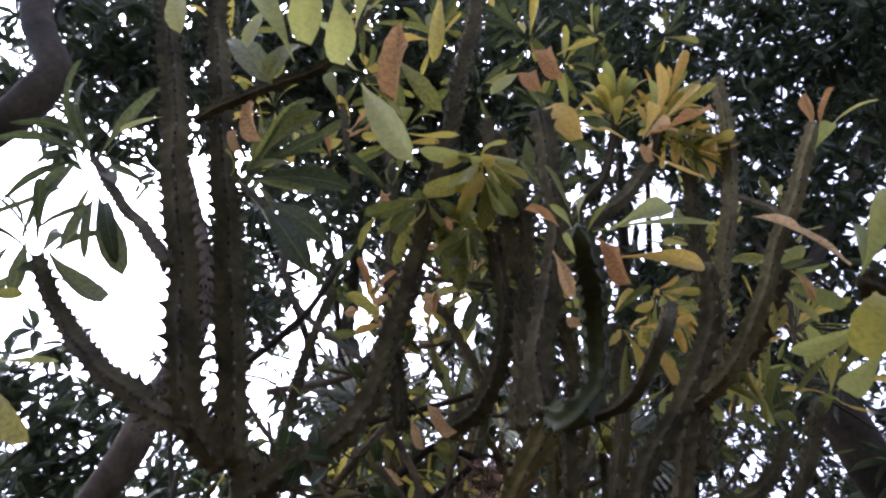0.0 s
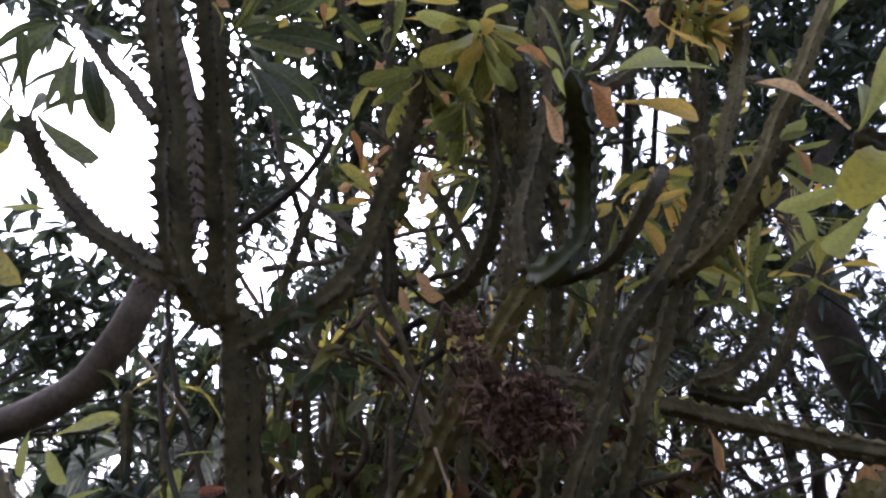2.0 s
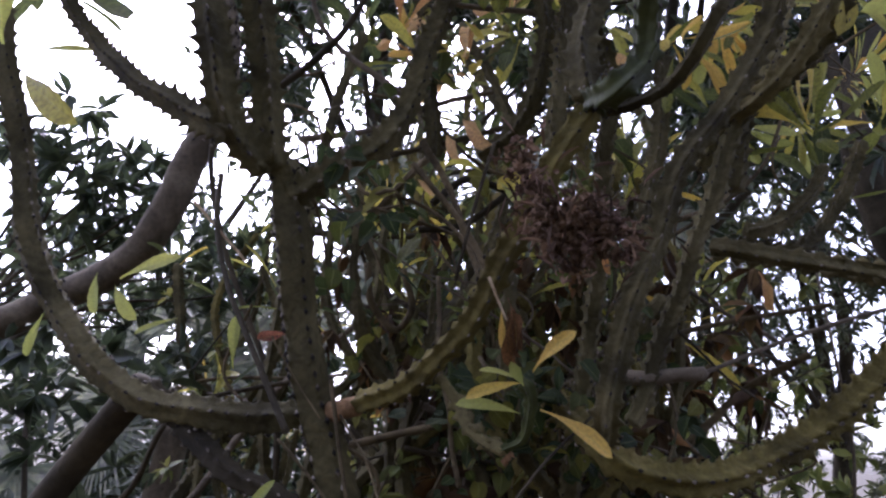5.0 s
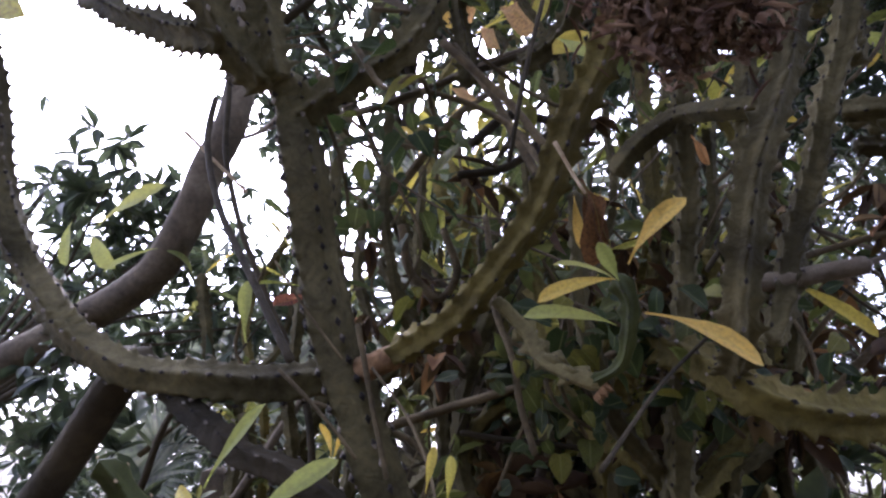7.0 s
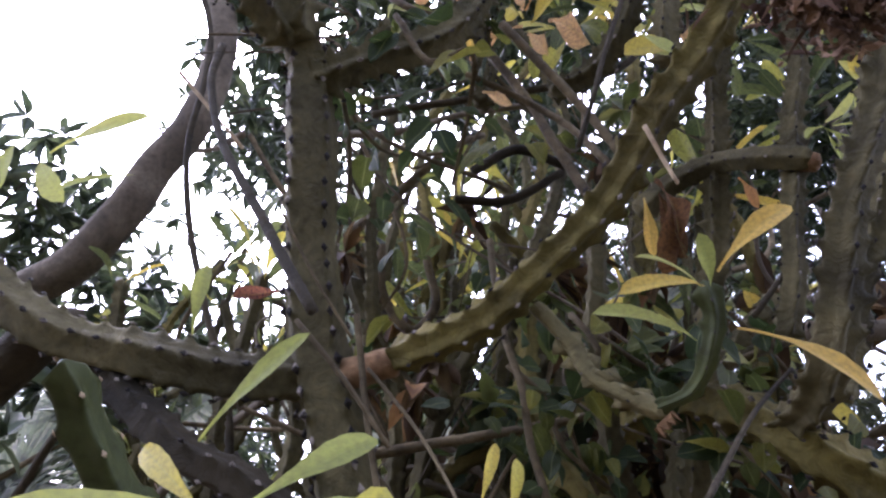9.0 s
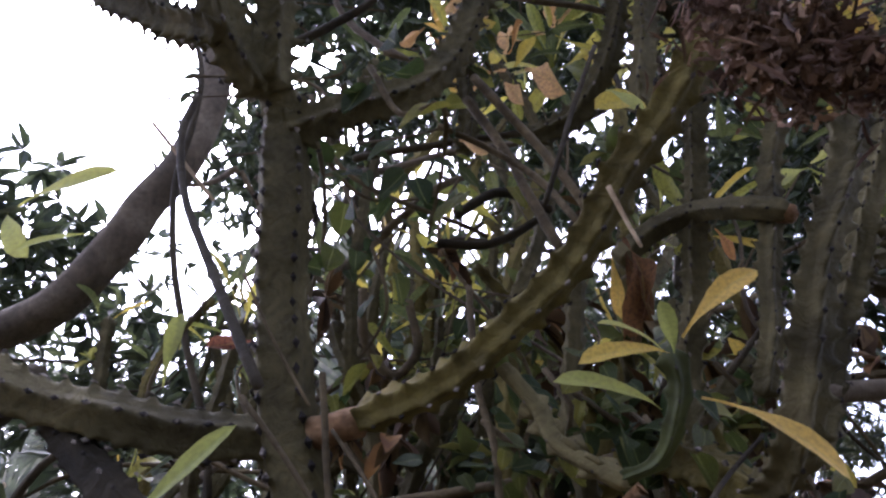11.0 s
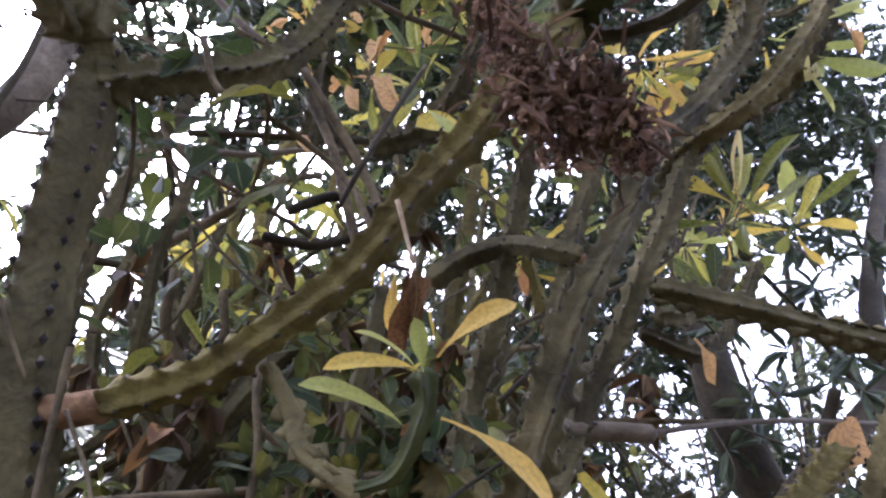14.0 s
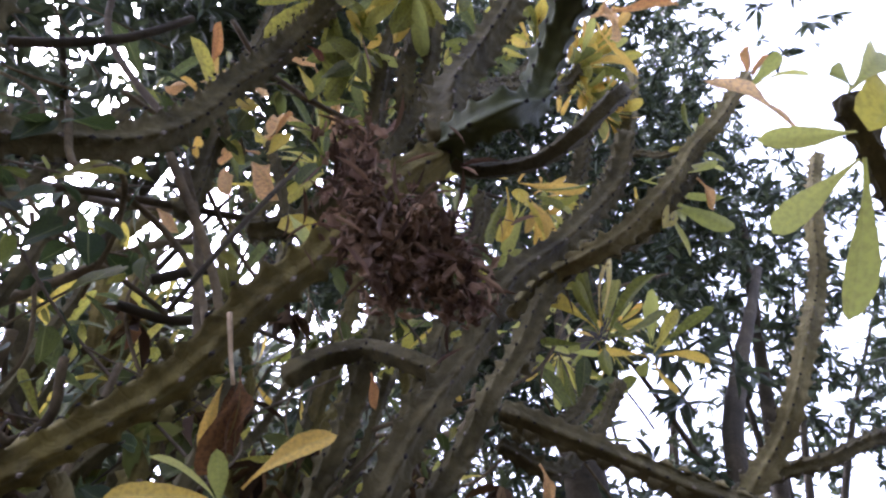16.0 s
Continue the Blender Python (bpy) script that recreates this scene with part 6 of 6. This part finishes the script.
part("trunk", limb_mesh("trunk", [(-1.5, 3.9, -0.05), (-1.52, 3.9, 0.8), (-1.5, 3.9, 1.5)], 0.09, 0.08, MAT_TREE, 44, 0.05, 12), palm)
fan_frond(palm, (-1.801, 3.8, 1.617), (-0.2, -0.2, 0.4), (0.3, -0.9, 0.4), 0.399, 0)
fan_frond(palm, (-1.2, 3.9, 2.096), (0.3, -0.1, 0.5), (0, -0.9, 0.4), 0.38, 1)
fan_frond(palm, (-0.886, 4, 2.231), (0.2, 0, 0.7), (0.2, -0.9, 0.2), 0.38, 2)
fan_frond(palm, (-1.596, 3.9, 2.12), (0, -0.2, 0.3), (0, -0.9, 0.3), 0.4275, 3)
fan_frond(palm, (-1.336, 3.9, 1.845), (0.3, -0.2, -0.6), (0, -0.9, 0.3), 0.38, 4)
fan_frond(palm, (-2.181, 3.7, 1.236), (-0.2, -0.1, -0.7), (0.2, -0.9, 0.3), 0.38, 5)
fan_frond(palm, (-1.83, 3.8, 1.453), (0.3, -0.1, 0.2), (-0.2, -0.9, 0.3), 0.4275, 6)
fan_frond(palm, (-1.057, 3.8, 1.18), (0.3, -0.1, -0.5), (-0.2, -0.9, 0.3), 0.38, 7)
fan_frond(palm, (-1.873, 4.1, 1.991), (-0.5, 0, 0.2), (-0.2, -0.9, 0.3), 0.38, 8)
palm_back = thing("fan_palm", (0.1, 3.6, 0), "fan palm with long narrow blades behind the thicket", "palm")
part("trunk", limb_mesh("trunk", [(0.1, 3.6, -0.05), (0.12, 3.6, 0.9), (0.1, 3.6, 1.8)], 0.08, 0.07, MAT_TREE, 45, 0.05, 12), palm_back)
fan_frond(palm_back, (-0.365, 3.6, 2.369), (-0.4, -0.1, 0.5), (0.3, -0.9, 0.2), 0.5, 20)
fan_frond(palm_back, (-0.069, 3.5, 2.024), (0.1, -0.1, -0.6), (0, -0.9, 0.3), 0.5, 21)
fan_frond(palm_back, (0.272, 3.7, 3.018), (0.2, 0, 0.6), (0, -0.9, 0.3), 0.5, 22)
fan_frond(palm_back, (1.031, 3.6, 2.842), (0.4, 0, 0.3), (0, -0.9, 0.3), 0.45, 23)
fan_frond(palm_back, (-0.42, 3.7, 2.998), (0, 0, 0.8), (0.2, -0.9, 0.2), 0.5, 24)
fan_frond(palm_back, (1.637, 3.8, 2.599), (0.6, 0, 0.1), (0, -0.8, 0.5), 0.26, 25)
far_tree((-5.0, 6.0), 5.0, 2.2, 0.5, 40, 4000, 0.2, MAT_CROWN, MAT_DARKTREE, 1, "dark broad-leaved tree behind the thicket")
far_tree((-2.4, 7.0), 5.0, 2.2, 0.5, 50, 6000, 0.17, MAT_CROWN, MAT_DARKTREE, 2, "dark broad-leaved tree behind the thicket")
far_tree((0.2, 7.0), 6, 2.2, 0.8, 60, 7000, 0.15, MAT_CROWN, MAT_DARKTREE, 3, "dark broad-leaved tree behind the thicket")
far_tree((2.6, 6.5), 6.5, 2.2, 0.5, 90, 13000, 0.09, MAT_CROWN_GREY, MAT_DARKTREE, 4, "fine-leaved grey-green tree behind the thicket")
far_tree((4.6, 5.0), 6.5, 2.2, 0.5, 90, 13000, 0.09, MAT_CROWN_GREY, MAT_DARKTREE, 5, "fine-leaved grey-green tree behind the thicket")
far_tree((1.3, 4.0), 7.0, 1.9, 2.6, 90, 14000, 0.13, MAT_CROWN, MAT_DARKTREE, 6, "dark tree spreading over the thicket")
far_tree((-0.5, 4.2), 7.0, 1.8, 2.8, 80, 12000, 0.13, MAT_CROWN, MAT_DARKTREE, 7, "dark tree spreading over the thicket")
far_tree((3.5, 3.0), 6.2, 1.6, 3.2, 60, 7000, 0.12, MAT_CROWN, MAT_DARKTREE, 8, "dark tree spreading over the thicket")
far_tree((0.4, 3.2), 1.7, 1.4, 0.4, 30, 3000, 0.11, MAT_CROWN_YELLOW, MAT_DARKTREE, 9, "yellowish undergrowth shrub behind the thicket")
far_tree((2.2, 3.8), 1.6, 1.2, 0.4, 30, 1500, 0.11, MAT_CROWN_YELLOW, MAT_DARKTREE, 10, "yellowish undergrowth shrub behind the thicket")
far_tree((-1.6, 4.4), 1.8, 1.6, 0.3, 40, 4000, 0.13, MAT_CROWN, MAT_DARKTREE, 11, "dark undergrowth shrub behind the thicket")
# Unseen trees, added behind the camera to cut the sky light on facing surfaces.
far_tree((-2.6, -2.2), 6.0, 2.2, 0.2, 80, 11000, 0.2, MAT_CROWN, MAT_DARKTREE, 31, "unseen dark broad-leaved tree added behind the camera to block light")
far_tree((0.4, -3.0), 6.4, 2.4, 0.2, 80, 11000, 0.2, MAT_CROWN, MAT_DARKTREE, 32, "unseen dark broad-leaved tree added behind the camera to block light")
far_tree((3.0, -1.8), 6.0, 2.2, 0.2, 80, 11000, 0.2, MAT_CROWN, MAT_DARKTREE, 33, "unseen dark broad-leaved tree added behind the camera to block light")
far_tree((3.0, 5.4), 4.9, 2.0, 2.0, 80, 14500, 0.075, MAT_CROWN_GREY, MAT_DARKTREE, 41, "fine-leaved grey-green tree behind the thicket", cluster=0.5, gaps=False)
far_tree((1.9, 5.6), 4.6, 1.7, 1.8, 60, 8500, 0.075, MAT_CROWN_GREY, MAT_DARKTREE, 42, "fine-leaved grey-green tree behind the thicket", cluster=0.5, gaps=False)
far_tree((0.42, 2.8), 2.5, 0.55, 1.1, 34, 2400, 0.085, MAT_CROWN, MAT_DARKTREE, 47, "dark green undergrowth shrub in the thicket", slim=0.4, cluster=0.28, girth=0.025)
far_tree((0.4, 1.95), 1.7, 0.5, 0.7, 24, 1000, 0.075, MAT_CROWN, MAT_DARKTREE, 43, "dark green undergrowth shrub in the thicket", slim=0.5, cluster=0.2, girth=0.02)
far_tree((0.05, 2.1), 1.55, 0.5, 0.7, 20, 800, 0.075, MAT_CROWN, MAT_DARKTREE, 44, "dark green undergrowth shrub in the thicket", slim=0.5, cluster=0.2, girth=0.02, gaps=False)
far_tree((-1.9, 5.4), 2.7, 1.9, 0.2, 50, 5200, 0.13, MAT_CROWN, MAT_DARKTREE, 45, "dark undergrowth shrub behind the palm", cluster=0.45, gaps=False)
far_tree((1.35, 3.3), 2.25, 0.6, 0.9, 30, 1500, 0.08, MAT_CROWN_YELLOW, MAT_DARKTREE, 48, "yellowish undergrowth shrub beside the thicket", slim=0.4, cluster=0.3, girth=0.02, gaps=False)
far_tree((-1.25, 2.15), 1.85, 0.55, 0.6, 26, 1300, 0.1, MAT_CROWN, MAT_DARKTREE, 46, "dark green shrub beside the thicket", slim=0.35, cluster=0.25, girth=0.02, gaps=False)
leaf(stem_j, "red", (-0.015, 1.3, 2.427), (0.021, 1.3, 2.415), 1.4, (0, -1, -0.3), 0)
leaf(stem_j, "dry", (0.006, 1.3, 2.139), (0.056, 1.28, 2.088), 1.6, (0, -1, -0.3), 1)
leaf(stem_j, "dry", (-0.021, 1.3, 2.11), (0.005, 1.28, 2.058), 1.4, (0, -1, -0.3), 0)
leaf(stem_j, "dry", (-0.067, 1.35, 2.045), (-0.028, 1.33, 2.013), 1.2, (0, -1, -0.3), 0)
leaf(stem_j, "yellow", (-0.006, 1.25, 2.306), (0.031, 1.25, 2.27), 1.2, (0, -1, -0.3), 0)
leaf(stem_j, "light", (0.07, 1.15, 1.968), (0.1, 1.13, 1.927), 1.2, (0, -1, -0.3), 0)
rosette(stem_i, (0.592, 1.3, 2.19), (-0.2, 0.1, 0.8), 14, 0.13, ('green', 'green', 'yellow'), 61, .9, .35)
rosette(stem_i, (0.761, 1.35, 2.256), (0.2, 0.1, 0.8), 14, 0.11, ('green', 'light', 'yellow', 'green'), 62, .9, .35)
rosette(stem_h, (0.581, 1.4, 2.346), (-0.2, 0.1, 0.8), 10, 0.12, ('green', 'dark', 'yellow'), 63, .9, .35)
rosette(stem_h, (0.8, 1.6, 2.208), (0.2, 0.1, 0.8), 12, 0.14, ('dark', 'green', 'dark'), 64, .9, .35)
rosette(stem_g, (0.551, 1.6, 2.385), (-0.2, 0.1, 0.8), 12, 0.13, ('dark', 'green', 'dark'), 65, .9, .35)
rosette(stem_f, (0.317, 1.7, 2.99), (0.2, 0.1, 0.8), 16, 0.14, ('dark', 'green', 'dark'), 66, .9, .35)
rosette(stem_f, (0.241, 2, 4.194), (-0.2, 0.1, 0.8), 16, 0.14, ('dark', 'green', 'dark'), 67, .9, .35)
rosette(stem_f, (-0.063, 2, 4.173), (0.2, 0.1, 0.8), 16, 0.14, ('dark', 'green', 'dark'), 68, .9, .35)
rosette(stem_f, (-0.259, 1.9, 3.634), (-0.2, 0.1, 0.8), 16, 0.14, ('dark', 'green', 'yellow'), 69, .9, .35)
rosette(stem_f, (0.598, 2, 3.911), (0.2, 0.1, 0.8), 16, 0.14, ('dark', 'green', 'dark'), 70, .9, .35)
rosette(stem_f, (0.353, 1.9, 3.548), (-0.2, 0.1, 0.8), 16, 0.14, ('dark', 'green', 'yellow'), 71, .9, .35)
vine([(0.009, 1.42, 1.697), (0.051, 1.42, 1.67), (0.076, 1.4, 1.606), (0.126, 1.4, 1.573)], 40, 0.042, 71, scatter=0.07)
vine([(0.099, 1.36, 1.726), (0.137, 1.36, 1.705), (0.195, 1.38, 1.688), (0.201, 1.36, 1.618)], 34, 0.045, 72, scatter=0.06)
vine([(0.004, 1.75, 1.734), (0.066, 1.75, 1.679), (0.143, 1.75, 1.629)], 36, 0.055, 73, scatter=0.1)
